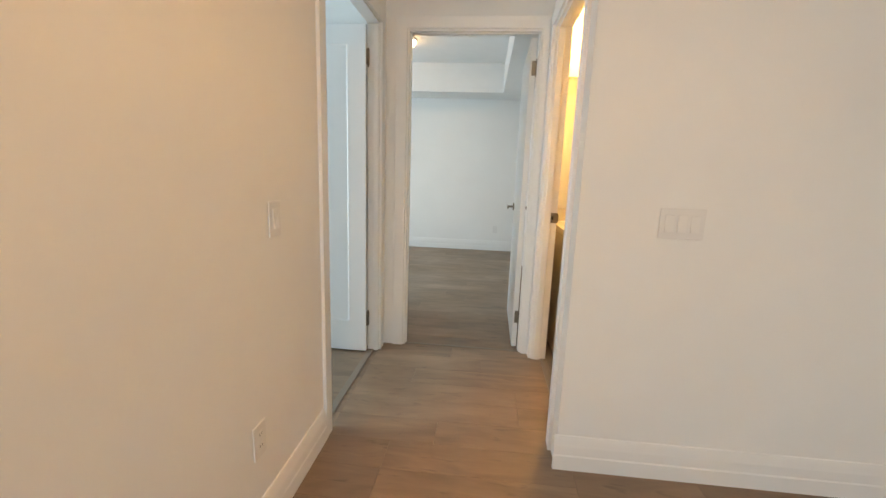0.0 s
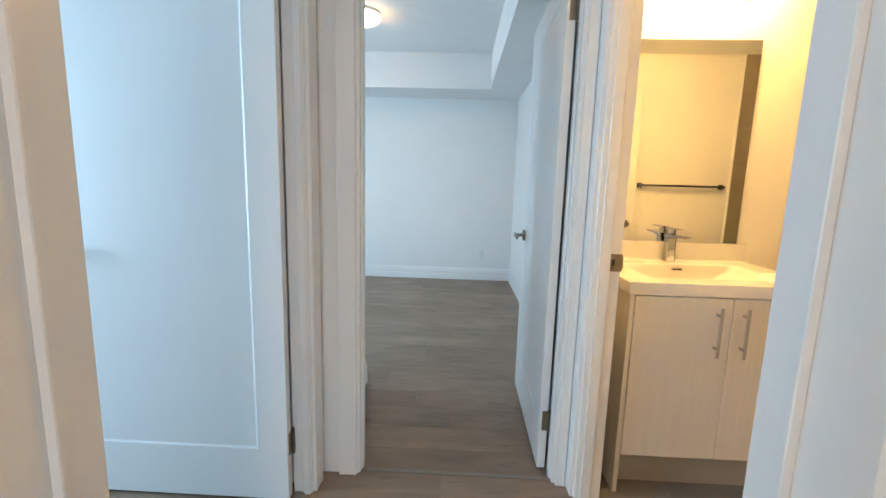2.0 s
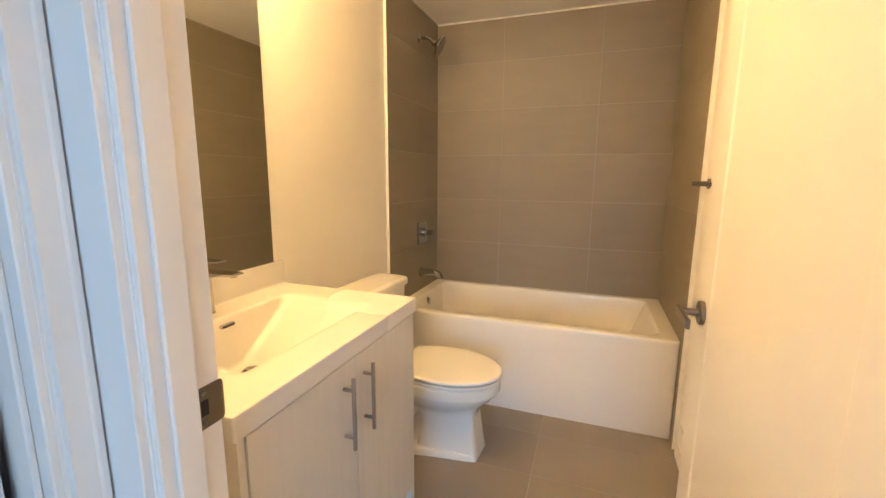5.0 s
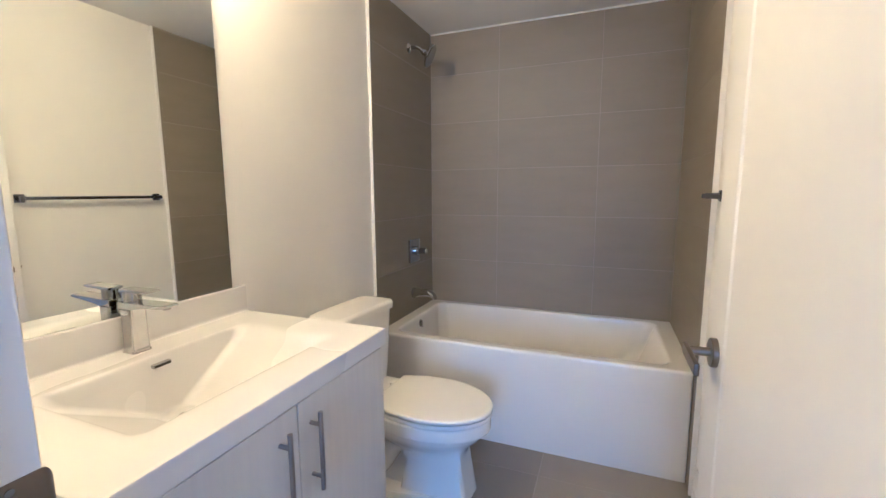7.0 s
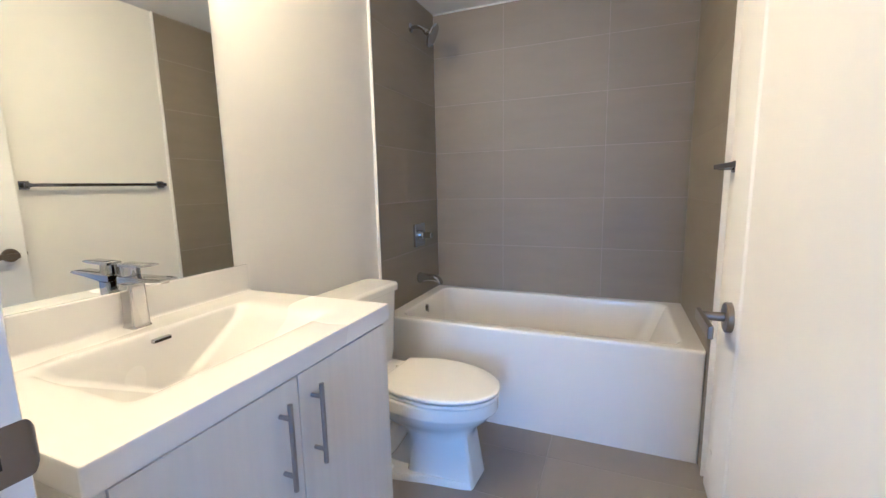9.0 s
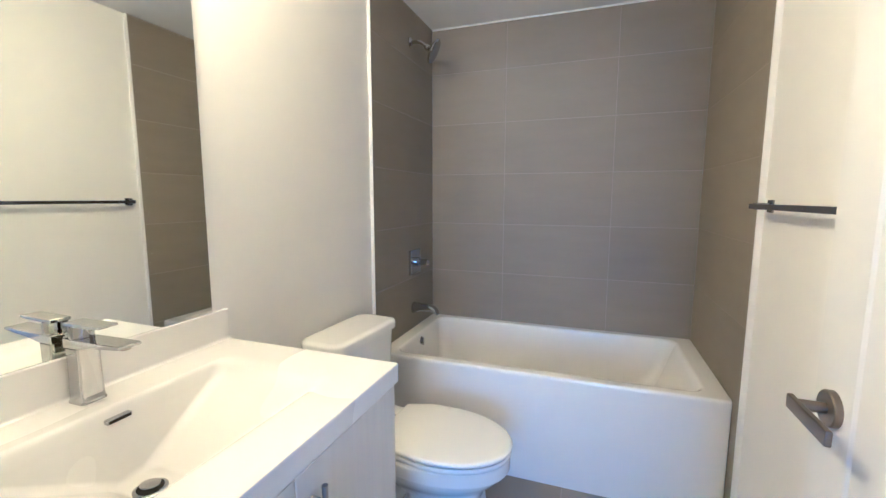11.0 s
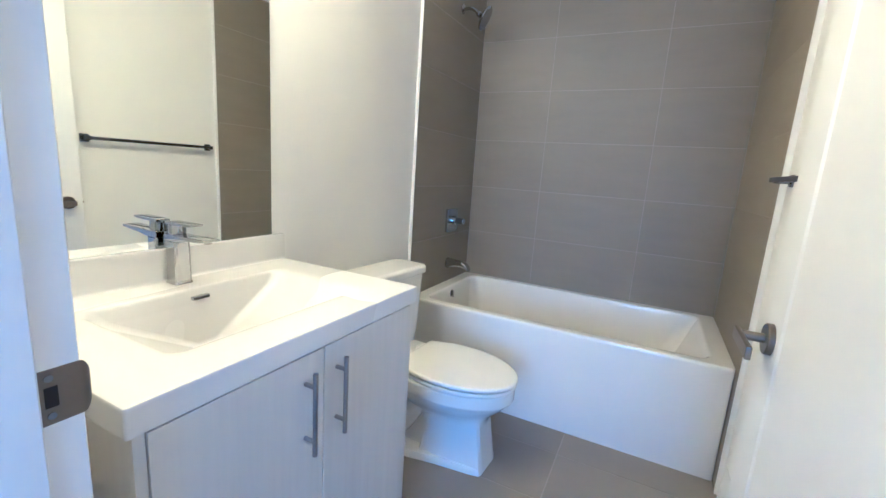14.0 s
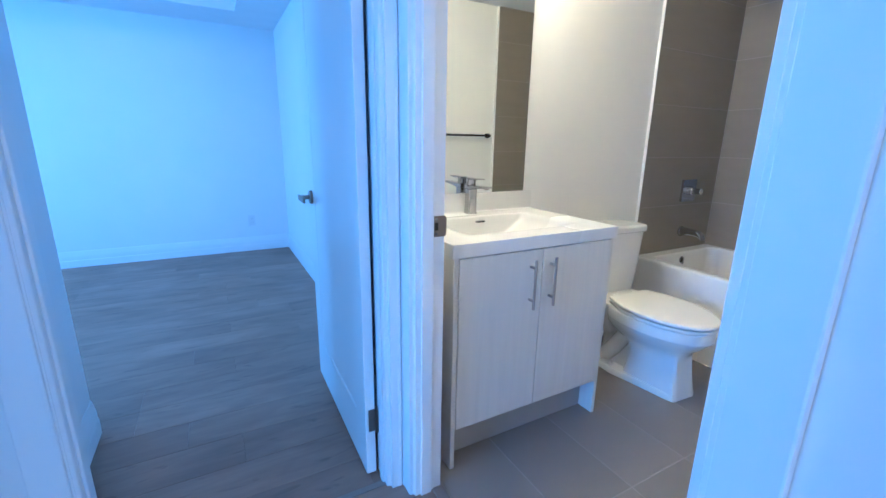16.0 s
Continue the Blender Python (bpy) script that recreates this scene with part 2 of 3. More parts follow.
def walls():
    def w(name, boxes, label):
        bm = B()
        for lo, hi in boxes:
            box(bm, lo, hi)
        structure(name, bm, WALL, label, "wall")

    w("wall_west", [((XLR, LS, 0), (XL, D2S, H)), ((XLR, D2S, D2H), (XL, D2N, H)), ((XLR, D2N, 0), (XL, YE, H))], "off-white painted wall with a doorway into a side room")
    w("wall_switch", [((XR, YS, 0), (LE, YB, H))], "off-white painted wall carrying a triple light switch")
    w("wall_bath_west", [((XR, YB, 0), (XB, D3S, H)), ((XR, D3S, D3H), (XB, D3N, H)), ((XR, D3N, 0), (XB, 5.46, H))], "off-white painted wall with the bathroom doorway")
    w("wall_hall_end", [((XLR, YE, 0), (D1L, YD, HBED)), ((D1L, YE, D1H), (D1R, YD, HBED)), ((D1R, YE, 0), (XR, YD, HBED))], "off-white painted wall with the bedroom doorway")
    bm = box(B(), (XB, YN, 0), (3.46, 5.46, H))
    for v in bm.verts:
        if v.co.y < 5.4:
            v.co.y -= (v.co.x - XB) * TILT
    structure("wall_bath_north", bm, WALL, "off-white painted bathroom wall behind the vanity", "wall")
    w("wall_bath_east", [((3.365, YB, 0), (3.46, YN, H))], "tiled-over wall behind the bathtub")
    w("wall_bedroom_stub", [((-0.40, YD, 0), (-0.295, 5.64, HBED))], "short white wall beside the bedroom doorway")
    w("wall_bedroom_east", [((BE, 5.46, 0), (1.05, BN, HBED)), ((XR, YD, H), (XB, 5.46, HBED))], "white bedroom side wall")
    w("wall_bedroom_north", [((-3.0, BN, 0), (1.05, 8.75, HBED))], "plain white bedroom end wall")
    w("wall_bedroom_west", [((-3.0, 5.54, 0), (XSW, 5.88, HBED)), ((-3.0, 7.42, 0), (XSW, BN, HBED)), ((-3.0, 5.88, 0), (XSW, 7.42, 0.6)), ((-3.0, 5.88, 2.1), (XSW, 7.42, HBED))], "white bedroom wall with a window opening")
    w("wall_bedroom_south", [((-3.0, 5.54, 0), (-0.40, 5.64, HBED))], "white wall between bedroom and side room")
    w("wall_study_west", [((-3.0, LS, 0), (XSW, 2.90, H)), ((-3.0, 4.60, 0), (XSW, 5.54, H)), ((-3.0, 2.90, 0), (XSW, 4.60, 0.6)), ((-3.0, 2.90, 2.1), (XSW, 4.60, H))], "white side room wall with a window opening")
    # Guessed position: stands close behind the door leaf so the hinge gap stays dark.
    w("wall_study_north", [((-3.0, 4.738, 0), (XLR - 0.001, 4.90, H))], "plain white wall out of view, set close to darken the door gap")
    w("wall_study_south", [((-3.0, LS - 0.1, 0), (XLR, LS, H))], "plain white wall closing the side room")
    w("wall_living_east", [((LE, LS - 0.1, 0), (LE + 0.1, YS, H))], "plain off-white living room wall")
    w("wall_living_south", [((XLR, LS - 0.1, 0), (-0.05, LS, H)), ((1.85, LS - 0.1, 0), (LE, LS, H)), ((-0.05, LS - 0.1, 0), (1.85, LS, 0.6)), ((-0.05, LS - 0.1, 2.1), (1.85, LS, H))], "unseen off-white living room wall with an added window opening")

    def c(name, boxes, label):
        bm = B()
        for lo, hi in boxes:
            box(bm, lo, hi)
        structure(name, bm, CEIL, label, "ceiling")

    c("ceiling_hall", [((-3.0, LS - 0.1, H), (LE + 0.1, YS, H + 0.1)), ((-3.0, YS, H), (XR, YE, H + 0.1)), ((-3.0, YE, H), (-0.40, 5.54, H + 0.1))], "matt white ceiling over hall and living room")
    c("ceiling_bathroom", [((XB, YB, HB), (3.365, YN, HB + 0.1))], "matt white low bathroom ceiling")
    c("ceiling_bedroom", [((-3.0, 5.64, HBED), (1.05, 8.75, HBED + 0.1)), ((-0.40, YE, HBED), (1.05, 5.64, HBED + 0.1))], "matt white bedroom ceiling")
    c("ceiling_bulkhead", [((XSW, 8.11, 2.30), (BE, BN, HBED)), ((0.56, YD, 2.30), (BE, 8.11, HBED))], "white dropped bulkhead along two bedroom walls")


walls()


def grounds():
    for name, lo, hi in (("floor_hall", (XLR, LS - 0.1), (LE + 0.1, 4.845)), ("floor_bedroom", (-3.0, 4.845), (1.05, 8.75)), ("floor_study", (-3.0, LS - 0.1), (XLR, 4.845))):
        bm = B()
        box(bm, (lo[0], lo[1], -0.12), (hi[0], hi[1], -0.006))
        structure(name, bm, SUBFLOOR, "taupe wood-look plank floor", "floor")
    bm = B()
    box(bm, (0.80, YB, -0.004), (3.365, YN, -0.0006))
    structure("floor_bathroom", bm, FGROUT, "matt taupe porcelain tile floor with grey grout", "floor")
    bm = B()
    box(bm, (-40, -40, -0.6), (40, 40, -0.4))
    structure("ground", bm, SUBFLOOR, "dark ground outside the building", "ground")


grounds()

BASEPROF = [(0, 0), (0.016, 0), (0.016, 0.064), (0.0130, 0.070), (0.0130, 0.104), (0.0115, 0.112), (0.0095, 0.122), (0.007, 0.142), (0.0035, 0.152), (0, 0.154)]


def baseboards():
    runs = [((XL, LS, 0), (XL, D2S - 0.075, 0), (1, 0, 0)), ((XR - 0.012, YS, 0), (LE, YS, 0), (0, -1, 0)), ((XLR, LS, 0), (1.2 + 2.3, LS, 0), (0, 1, 0)),
            ((-2.9, BN, 0), (BE, BN, 0), (0, -1, 0)), ((BE, 5.46, 0), (BE, BN, 0), (-1, 0, 0)), ((-0.295, YD, 0), (-0.295, 5.64, 0), (1, 0, 0)),
            ((-2.9, 5.64, 0), (-0.295, 5.64, 0), (0, 1, 0)), ((XSW, 5.64, 0), (XSW, BN, 0), (1, 0, 0)), ((1.70, YN - 0.0068, 0), (2.55, YN - 0.0136, 0), (0, -1, 0)), ((XB, YB, 0), (2.46, YB, 0), (0, 1, 0))]
    for a, b, out in runs:
        structure("baseboard", profile_run(B(), BASEPROF, a, b, out), TRIM, "white stepped painted baseboard", "baseboard")


baseboards()

CASEPROF = [(0, 0), (0.0110, 0), (0.0125, 0.0015), (0.0132, 0.050), (0.0150, 0.057), (0.0152, 0.0695), (0.0140, 0.072), (0, 0.072)]


def casing(name, face, out, along, lo, hi, top, left=0.072, right=0.072):
    """Three mitred boards round an opening in a wall; face: a point on the wall, along: the way from lo to hi."""
    face, o, al = Vector(face), Vector(out), Vector(along)
    bm = B()

    lo_p, hi_p = lo - 0.004, hi + 0.004
    tp = top + 0.004
    for s, edge, wdt in ((-1, lo_p, left), (1, hi_p, right)):
        r0, r1 = [], []
        for x, y in CASEPROF:
            yy = y * wdt / 0.072
            r0.append(face + o * x + al * (edge + s * yy))
            r1.append(face + o * x + al * (edge + s * yy) + Vector((0, 0, tp + y)))
        loft(bm, [r0, r1])
    ra = [face + o * x + al * (lo_p - y * left / 0.072) + Vector((0, 0, tp + y)) for x, y in CASEPROF]
    rb = [face + o * x + al * (hi_p + y * right / 0.072) + Vector((0, 0, tp + y)) for x, y in CASEPROF]
    loft(bm, [ra, rb])
    structure(name, bm, TRIM, "white moulded door casing", "trim")


casing("trim_bedroom_door", (0, YE, 0), (0, -1, 0), (1, 0, 0), D1L, D1R, D1H, right=0.037)
casing("trim_study_door", (XL, 0, 0), (1, 0, 0), (0, 1, 0), D2S, D2N, D2H)
casing("trim_bathroom_door", (XR, 0, 0), (-1, 0, 0), (0, 1, 0), D3S, D3N, D3H, right=0.066)


def jambs():
    def j(name, boxes):
        bm = B()
        for lo, hi in boxes:
            box(bm, lo, hi, 0.002, 1)
        structure(name, bm, TRIM, "white painted door jamb with stop", "door jamb")

    t, s = 0.010, 0.008
    j("trim_jamb_bedroom", [((D1L - 0.004, YE + 0.002, 0), (D1L + t, YD - 0.002, D1H)), ((D1R - t, YE + 0.002, 0), (D1R + 0.004, YD - 0.002, D1H)), ((D1L + t, YE + 0.002, D1H - t), (D1R - t, YD - 0.002, D1H + 0.004)),
                            ((D1L + t, YD - 0.075, 0), (D1L + t + s, YD - 0.042, D1H - t)), ((D1R - t - s, YD - 0.075, 0), (D1R - t, YD - 0.042, D1H - t)), ((D1L + t + s, YD - 0.075, D1H - t - s), (D1R - t - s, YD - 0.042, D1H - t))])
    j("trim_jamb_study", [((XLR + 0.002, D2S - 0.004, 0), (XL - 0.002, D2S + t, D2H)), ((XLR + 0.002, D2N - t, 0), (XL - 0.002, D2N + 0.004, D2H)), ((XLR + 0.002, D2S + t, D2H - t), (XL - 0.002, D2N - t, D2H + 0.004)),
                          ((XLR + 0.042, D2S + t, 0), (XLR + 0.07, D2S + t + s, D2H - t)), ((XLR + 0.042, D2N - t - s, 0), (XLR + 0.07, D2N - t, D2H - t))])
    j("trim_jamb_bathroom", [((XR + 0.002, D3S - 0.004, 0), (XB - 0.002, D3S + t, D3H)), ((XR + 0.002, D3N - t, 0), (XB - 0.002, D3N + 0.004, D3H)), ((XR + 0.002, D3S + t, D3H - t), (XB - 0.002, D3N - t, D3H + 0.004)),
                             ((XB - 0.082, D3S + t, 0), (XB - 0.042, D3S + t + s, D3H - t)), ((XB - 0.082, D3N - t - s, 0), (XB - 0.042, D3N - t, D3H - t)), ((XB - 0.082, D3S + t + s, D3H - t - s), (XB - 0.042, D3N - t - s, D3H - t))])


jambs()


def thresholds():
    for a, b in (((-0.352, D2S + 0.01, 0.0), (-0.314, D2N - 0.01, 0.007)), ((0.813, D3S + 0.01, 0.0), (0.852, D3N - 0.01, 0.008)), ((D1L + 0.01, 4.828, 0.0), (D1R - 0.01, 4.852, 0.004))):
        structure("threshold", box(B(), a, b, 0.003, 2), STRIP, "taupe flooring transition strip in a doorway", "threshold")


thresholds()


def windows():
    # The third, in the living room, is an added opening out of view.
    for nm, lo, hi, ax in (("window_1", (-3.0, 5.88, 0.6), (-2.9, 7.42, 2.1), 0), ("window_2", (-3.0, 2.90, 0.6), (-2.9, 4.60, 2.1), 0), ("window_3_unseen", (-0.05, -2.0, 0.6), (1.85, -1.9, 2.1), 1)):
        t = thing(nm, lo, "white-framed window letting in daylight", "window", kind="structure")
        bm = B()
        o = 1 - ax
        lo, hi = Vector(lo), Vector(hi)

        def bar(a0, a1, z0, z1):
            p, q = lo.copy(), hi.copy()
            p[ax], q[ax] = lo[ax] + 0.02, lo[ax] + 0.05
            p[o], q[o], p[2], q[2] = a0, a1, z0, z1
            box(bm, p, q, 0.004, 1)

        a, b = lo[o], hi[o]
        bar(a, b, 0.6, 0.65), bar(a, b, 2.05, 2.1), bar(a, a + 0.05, 0.65, 2.05), bar(b - 0.05, b, 0.65, 2.05), bar((a + b) / 2 - 0.03, (a + b) / 2 + 0.03, 0.65, 2.05)
        part("window_frame", bm, TRIM, t)


windows()


# ---- doors ----


def lever(parent, x, y, z, side, point, mat):
    """A lever set at (x, y, z) on a door face; side: +1 or -1 along local y; point: way of the lever along local x."""
    bm = B()
    lathe(bm, (x, y, z), (0, side, 0), [(0, 0.031), (0.0095, 0.031), (0.0115, 0.029), (0.0115, 0.012)])
    rose = part("rosette", bm, mat, parent, "round satin nickel rosette", local=True)
    bm = cyl(B(), (x, y + side * 0.009, z), (x, y + side * 0.058, z), 0.0095)
    box(bm, (min(x - point * 0.016, x + point * 0.115), min(y + side * 0.050, y + side * 0.060), z - 0.0125), (max(x - point * 0.016, x + point * 0.115), max(y + side * 0.050, y + side * 0.060), z + 0.0125), 0.0025, 2)
    part("lever", bm, mat, parent, "flat squared satin nickel lever handle", local=True)


def door(name, hinge, turn, width, side, label, z0=0.012, height=2.045, th=0.035, hinge_side=1):
    """A one-panel shaker door leaf along local +x from its hinge edge; local y from 0 to side * th."""
    t = thing(name, (hinge[0], hinge[1], z0), label, "door", kind="structure", turn=turn)
    y0, y1 = min(0, side * th), max(0, side * th)
    st, rail_b, rail_t = 0.112, 0.205, 0.112
    rec, ch = 0.0034, 0.008
    bm = B()
    w, h = width, height

    def outline(x0, z0_, x1, z1, y):
        return [Vector((x0, y, z0_)), Vector((x1, y, z0_)), Vector((x1, y, z1)), Vector((x0, y, z1))]

    rings = [outline(st + ch, rail_b + ch, w - st - ch, h - rail_t - ch, y0 + rec), outline(st, rail_b, w - st, h - rail_t, y0), outline(0.0015, 0.0015, w - 0.0015, h - 0.0015, y0),
             outline(0, 0, w, h, y0 + 0.0015), outline(0, 0, w, h, y1 - 0.0015), outline(0.0015, 0.0015, w - 0.0015, h - 0.0015, y1), outline(st, rail_b, w - st, h - rail_t, y1), outline(st + ch, rail_b + ch, w - st - ch, h - rail_t - ch, y1 - rec)]
    loft(bm, rings)
    part("leaf", bm, DOOR, t, local=True, smooth=0)
    zc = 0.935
    for s, y in ((-1, y0), (1, y1)):
        lever(t, w - 0.062, y, zc, s, -1, BRONZE)
    box(bm := B(), (w - 0.0015, (y0 + y1) / 2 - 0.0125, zc - 0.028), (w + 0.0008, (y0 + y1) / 2 + 0.0125, zc + 0.028), 0.0004, 1)
    box(bm, (w, (y0 + y1) / 2 - 0.006, zc - 0.008), (w + 0.008, (y0 + y1) / 2 + 0.006, zc + 0.008), 0.002, 1)
    part("latch", bm, BRONZE, t, local=True)
    ky = 0 - side * 0.006
    for z in (0.22, 1.868):
        bm = cyl(B(), (-0.004, ky, z - 0.045), (-0.004, ky, z + 0.045), 0.0075, seg=12)
        box(bm, (-0.0025, min(ky, ky + side * 0.03), z - 0.044), (-0.0003, max(ky, ky + side * 0.03), z + 0.044))
        for k in (-0.05, 0.05):
            cyl(bm, (-0.004, ky, z + k - 0.003), (-0.004, ky, z + k + 0.003), 0.005, seg=10)
        part("hinge", bm, BRONZE, t, "dark nickel butt hinge", local=True)
    return t


# bedroom door: hinged on the east jamb, swung into the bedroom
door("door_bedroom", (0.663, 4.896, 0), 89.3, 0.80, 1, "white one-panel bedroom door standing open with satin nickel lever")
# study door: hinged on the north jamb, swung into the side room
door("door_study", (-0.358, 4.667, 0), 180.0, 0.872, 1, "white one-panel door standing open into the side room")
# bathroom door: hinged on the south jamb, swung into the bathroom
door("door_bathroom", (0.860, 3.937, 0), 0.0, 0.81, -1, "white one-panel bathroom door standing open beside a towel bar")


def strike():
    """A thin plate with a curved lip that bends round the jamb's edge."""
    y = D3N - 0.0118
    t = thing("strike_plate", (0.823, D3N - 0.011, 0.956), "satin nickel strike plate screwed to the bathroom jamb", "strike plate")
    rings = []
    for x, dz, dy in ((0.799, 0.0315, 0), (0.800, 0.032, 0), (0.844, 0.032, 0), (0.848, 0.031, 0.0006), (0.851, 0.027, 0.0018), (0.854, 0.021, 0.0042), (0.856, 0.015, 0.0075)):
        rings.append([Vector((x, y + dy, 0.956 - dz)), Vector((x, y + dy, 0.956 + dz)), Vector((x, y + dy + 0.0016, 0.956 + dz)), Vector((x, y + dy + 0.0016, 0.956 - dz))])
    part("plate", loft(B(), rings), BRONZE, t, smooth=30)
    # No hole is cut; a black block gives its inner shade.
    part("latch_hole_shade", box(B(), (0.811, y - 0.0006, 0.944), (0.823, y + 0.0005, 0.968)), BLACK, t, "black block for the shade in the latch hole")
    for z in (0.934, 0.978):
        part("screw", cyl(B(), (0.816, y - 0.0010, z), (0.816, y + 0.0004, z), 0.0042, seg=12), DARKMETAL, t)


strike()


# ---- switches and outlets ----
def cover(name, at, out, gangs, kind, label, group):
    """A wall plate, at: its centre on the wall; out: the wall's normal. Local x runs along the wall, local y out of it."""
    o = Vector(out)
    turn = math.degrees(math.atan2(o.y, o.x)) - 90
    t = thing(name, at, label, "switch" if kind != "outlet" else "outlet", group, turn=turn)
    w = 0.070 + 0.046 * (gangs - 1)
    part("plate", box(B(), (-w / 2, 0, -0.0575), (w / 2, 0.006, 0.0575), 0.0028, 2), PLASTIC, t, local=True)
    for g in range(gangs):
        x = 0.046 * (g - (gangs - 1) / 2)
        if kind == "outlet":
            for z in (-0.020, 0.020):
                part("socket", box(B(), (x - 0.016, 0.005, z - 0.013), (x + 0.016, 0.0075, z + 0.013), 0.002, 2), PLASTIC, t, local=True)
                for dx in (-0.006, 0.006):
                    part("slot", box(B(), (x + dx - 0.001, 0.0072, z - 0.003), (x + dx + 0.001, 0.0078, z + 0.005)), BLACK, t, local=True)
        else:
            part("rocker_frame", box(B(), (x - 0.0172, 0.005, -0.0338), (x + 0.0172, 0.0072, 0.0338), 0.0012, 1), PLASTIC, t, local=True)
            bm = B()
            prof = [(0.0072, -0.031), (0.013, -0.031), (0.0078, 0.004), (0.0095, 0.031), (0.0072, 0.031)]
            loft(bm, [[Vector((x + s * 0.0152, y, z)) for y, z in prof] for s in (-1, 1)])
            part("rocker", bm, ROCKER, t, local=True)
    return t


cover("light_switch", (1.120, YS - 0.001, 1.062), (0, -1, 0), 3, "switch", "white three-gang rocker switch on the wall", "light switches")
cover("light_switch", (XL + 0.001, 3.335, 1.055), (1, 0, 0), 1, "switch", "white single rocker switch on the wall", "light switches")
cover("outlet", (XL + 0.001, 3.185, 0.365), (1, 0, 0), 1, "outlet", "white wall outlet above the baseboard", "wall outlets")
cover("outlet", (0.569, BN - 0.001, 0.338), (0, -1, 0), 1, "outlet", "white wall outlet low on the bedroom wall", "wall outlets")


# ---- vanity ----
def vanity():
    t = thing("vanity_cabinet", (1.30, 5.05, 0), "pale greige wood-grain vanity cabinet with two doors", "cabinet")
    part("side_panel", box(B(), (0.914, 4.785, 0), (0.932, 5.350, 0.828), 0.001, 1), LAMINATE, t)
    part("side_panel", box(B(), (1.664, 4.785, 0), (1.682, 5.350, 0.828), 0.001, 1), LAMINATE, t)
    part("bottom_panel", box(B(), (0.932, 4.802, 0.165), (1.664, 5.345, 0.181)), LAMINATE, t)
    part("back_panel", box(B(), (0.932, 5.340, 0), (1.664, 5.350, 0.828)), LAMINATE, t)
    part("top_rail", box(B(), (0.932, 4.802, 0.77), (1.664, 4.818, 0.828)), EDGING, t)
    part("kick_board", box(B(), (0.932, 4.862, 0), (1.664, 4.876, 0.165)), EDGING, t, "grey recessed kick board")
    for x0, x1, hx in ((0.9335, 1.2965, 1.241), (1.2995, 1.6625, 1.339)):
        d = part("door", box(B(), (x0, 4.781, 0.168), (x1, 4.799, 0.8245), 0.0012, 1), LAMINATE, t)
        bm = cyl(B(), (hx, 4.752, 0.601), (hx, 4.752, 0.793), 0.0056, seg=16)
        for z in (0.633, 0.761):
            cyl(bm, (hx, 4.752, z), (hx, 4.782, z), 0.005, seg=12)
        part("handle", bm, STEEL, d, "brushed nickel bar handle")


vanity()


def countertop():
    t = thing("bathroom_sink", (1.30, 5.06, 0.8285), "glossy white moulded vanity top with integral basin", "sink")
    x0, x1, y0, y1, z0, z1 = 0.904, 1.693, 4.778, 5.345, 0.8285, 0.878
    bx0, bx1, by0, by1 = 1.035, 1.565, 4.895, 5.222

    def basin(dx, dyf, dyb, r, dz):
        return rrect(bx0 + dx, by0 + dyf, bx1 - dx, by1 - dyb, r, z1 + dz, 8)

    def slab(d, dz):
        return rrect(x0 + d, y0 + d, x1 - d, y1, 0.005, z1 + dz, 8)

    rings = [slab(0.003, z0 - z1), slab(0.0006, z0 - z1 + 0.0006), slab(0, z0 - z1 + 0.003), slab(0, z0 - z1 + 0.007), slab(0, -0.007), slab(0, -0.0035), slab(0.001, -0.001), slab(0.0035, 0), slab(0.008, 0),
             basin(-0.034, -0.040, -0.012, 0.040, 0), basin(-0.020, -0.024, -0.008, 0.037, -0.0003), basin(-0.008, -0.010, -0.003, 0.034, -0.0016), basin(0.002, 0.002, 0.000, 0.032, -0.0048), basin(0.008, 0.010, 0.002, 0.030, -0.0100),
             basin(0.015, 0.018, 0.004, 0.029, -0.0180), basin(0.022, 0.027, 0.006, 0.028, -0.0260), basin(0.031, 0.037, 0.007, 0.027, -0.0340), basin(0.045, 0.050, 0.008, 0.027, -0.0430),
             basin(0.210, 0.165, 0.026, 0.027, -0.139), basin(0.218, 0.172, 0.032, 0.026, -0.146), basin(0.228, 0.180, 0.042, 0.022, -0.149)]
    body = part("top", loft(B(), rings, cap0=False), CULTURED, t, smooth=44)
    side = [(5.3455, -0.002), (5.3455, 0.0905), (5.3375, 0.0905), (5.3350, 0.0895), (5.3340, 0.0865), (5.3340, 0.008), (5.3333, 0.0045), (5.3315, 0.0020), (5.3285, 0.0006), (5.3285, -0.002)]
    part("backsplash", loft(B(), [[Vector((x, y, z1 + h)) for y, h in side] for x in (x0 + 0.0005, x1 - 0.0005)]), CULTURED, t, smooth=35)
    oy = 5.2185
    part("overflow_slot", box(B(), (1.274, oy - 0.012, 0.8485), (1.322, oy + 0.002, 0.8585), 0.002, 1), CHROME, t, "chrome overflow slot")
    # Black block painted as the shade inside the overflow.
    part("overflow_hole_shade", box(B(), (1.278, oy - 0.0135, 0.8505), (1.318, oy - 0.0118, 0.8565)), BLACK, t, "black block for the shade in the overflow opening")
    bm = lathe(B(), (1.286, 5.118, z1 - 0.1495), (0, 0, 1), [(0, 0.030), (0.004, 0.030), (0.006, 0.026), (0.006, 0.001)])
    drain = part("drain", bm, CHROME, t, "chrome pop-up drain")
    # Black disc as the shade round and under the stopper.
    part("drain_gap_shade", cyl(B(), (1.286, 5.118, z1 - 0.1445), (1.286, 5.118, z1 - 0.1425), 0.0235), BLACK, drain, "black disc for the shade under the stopper")
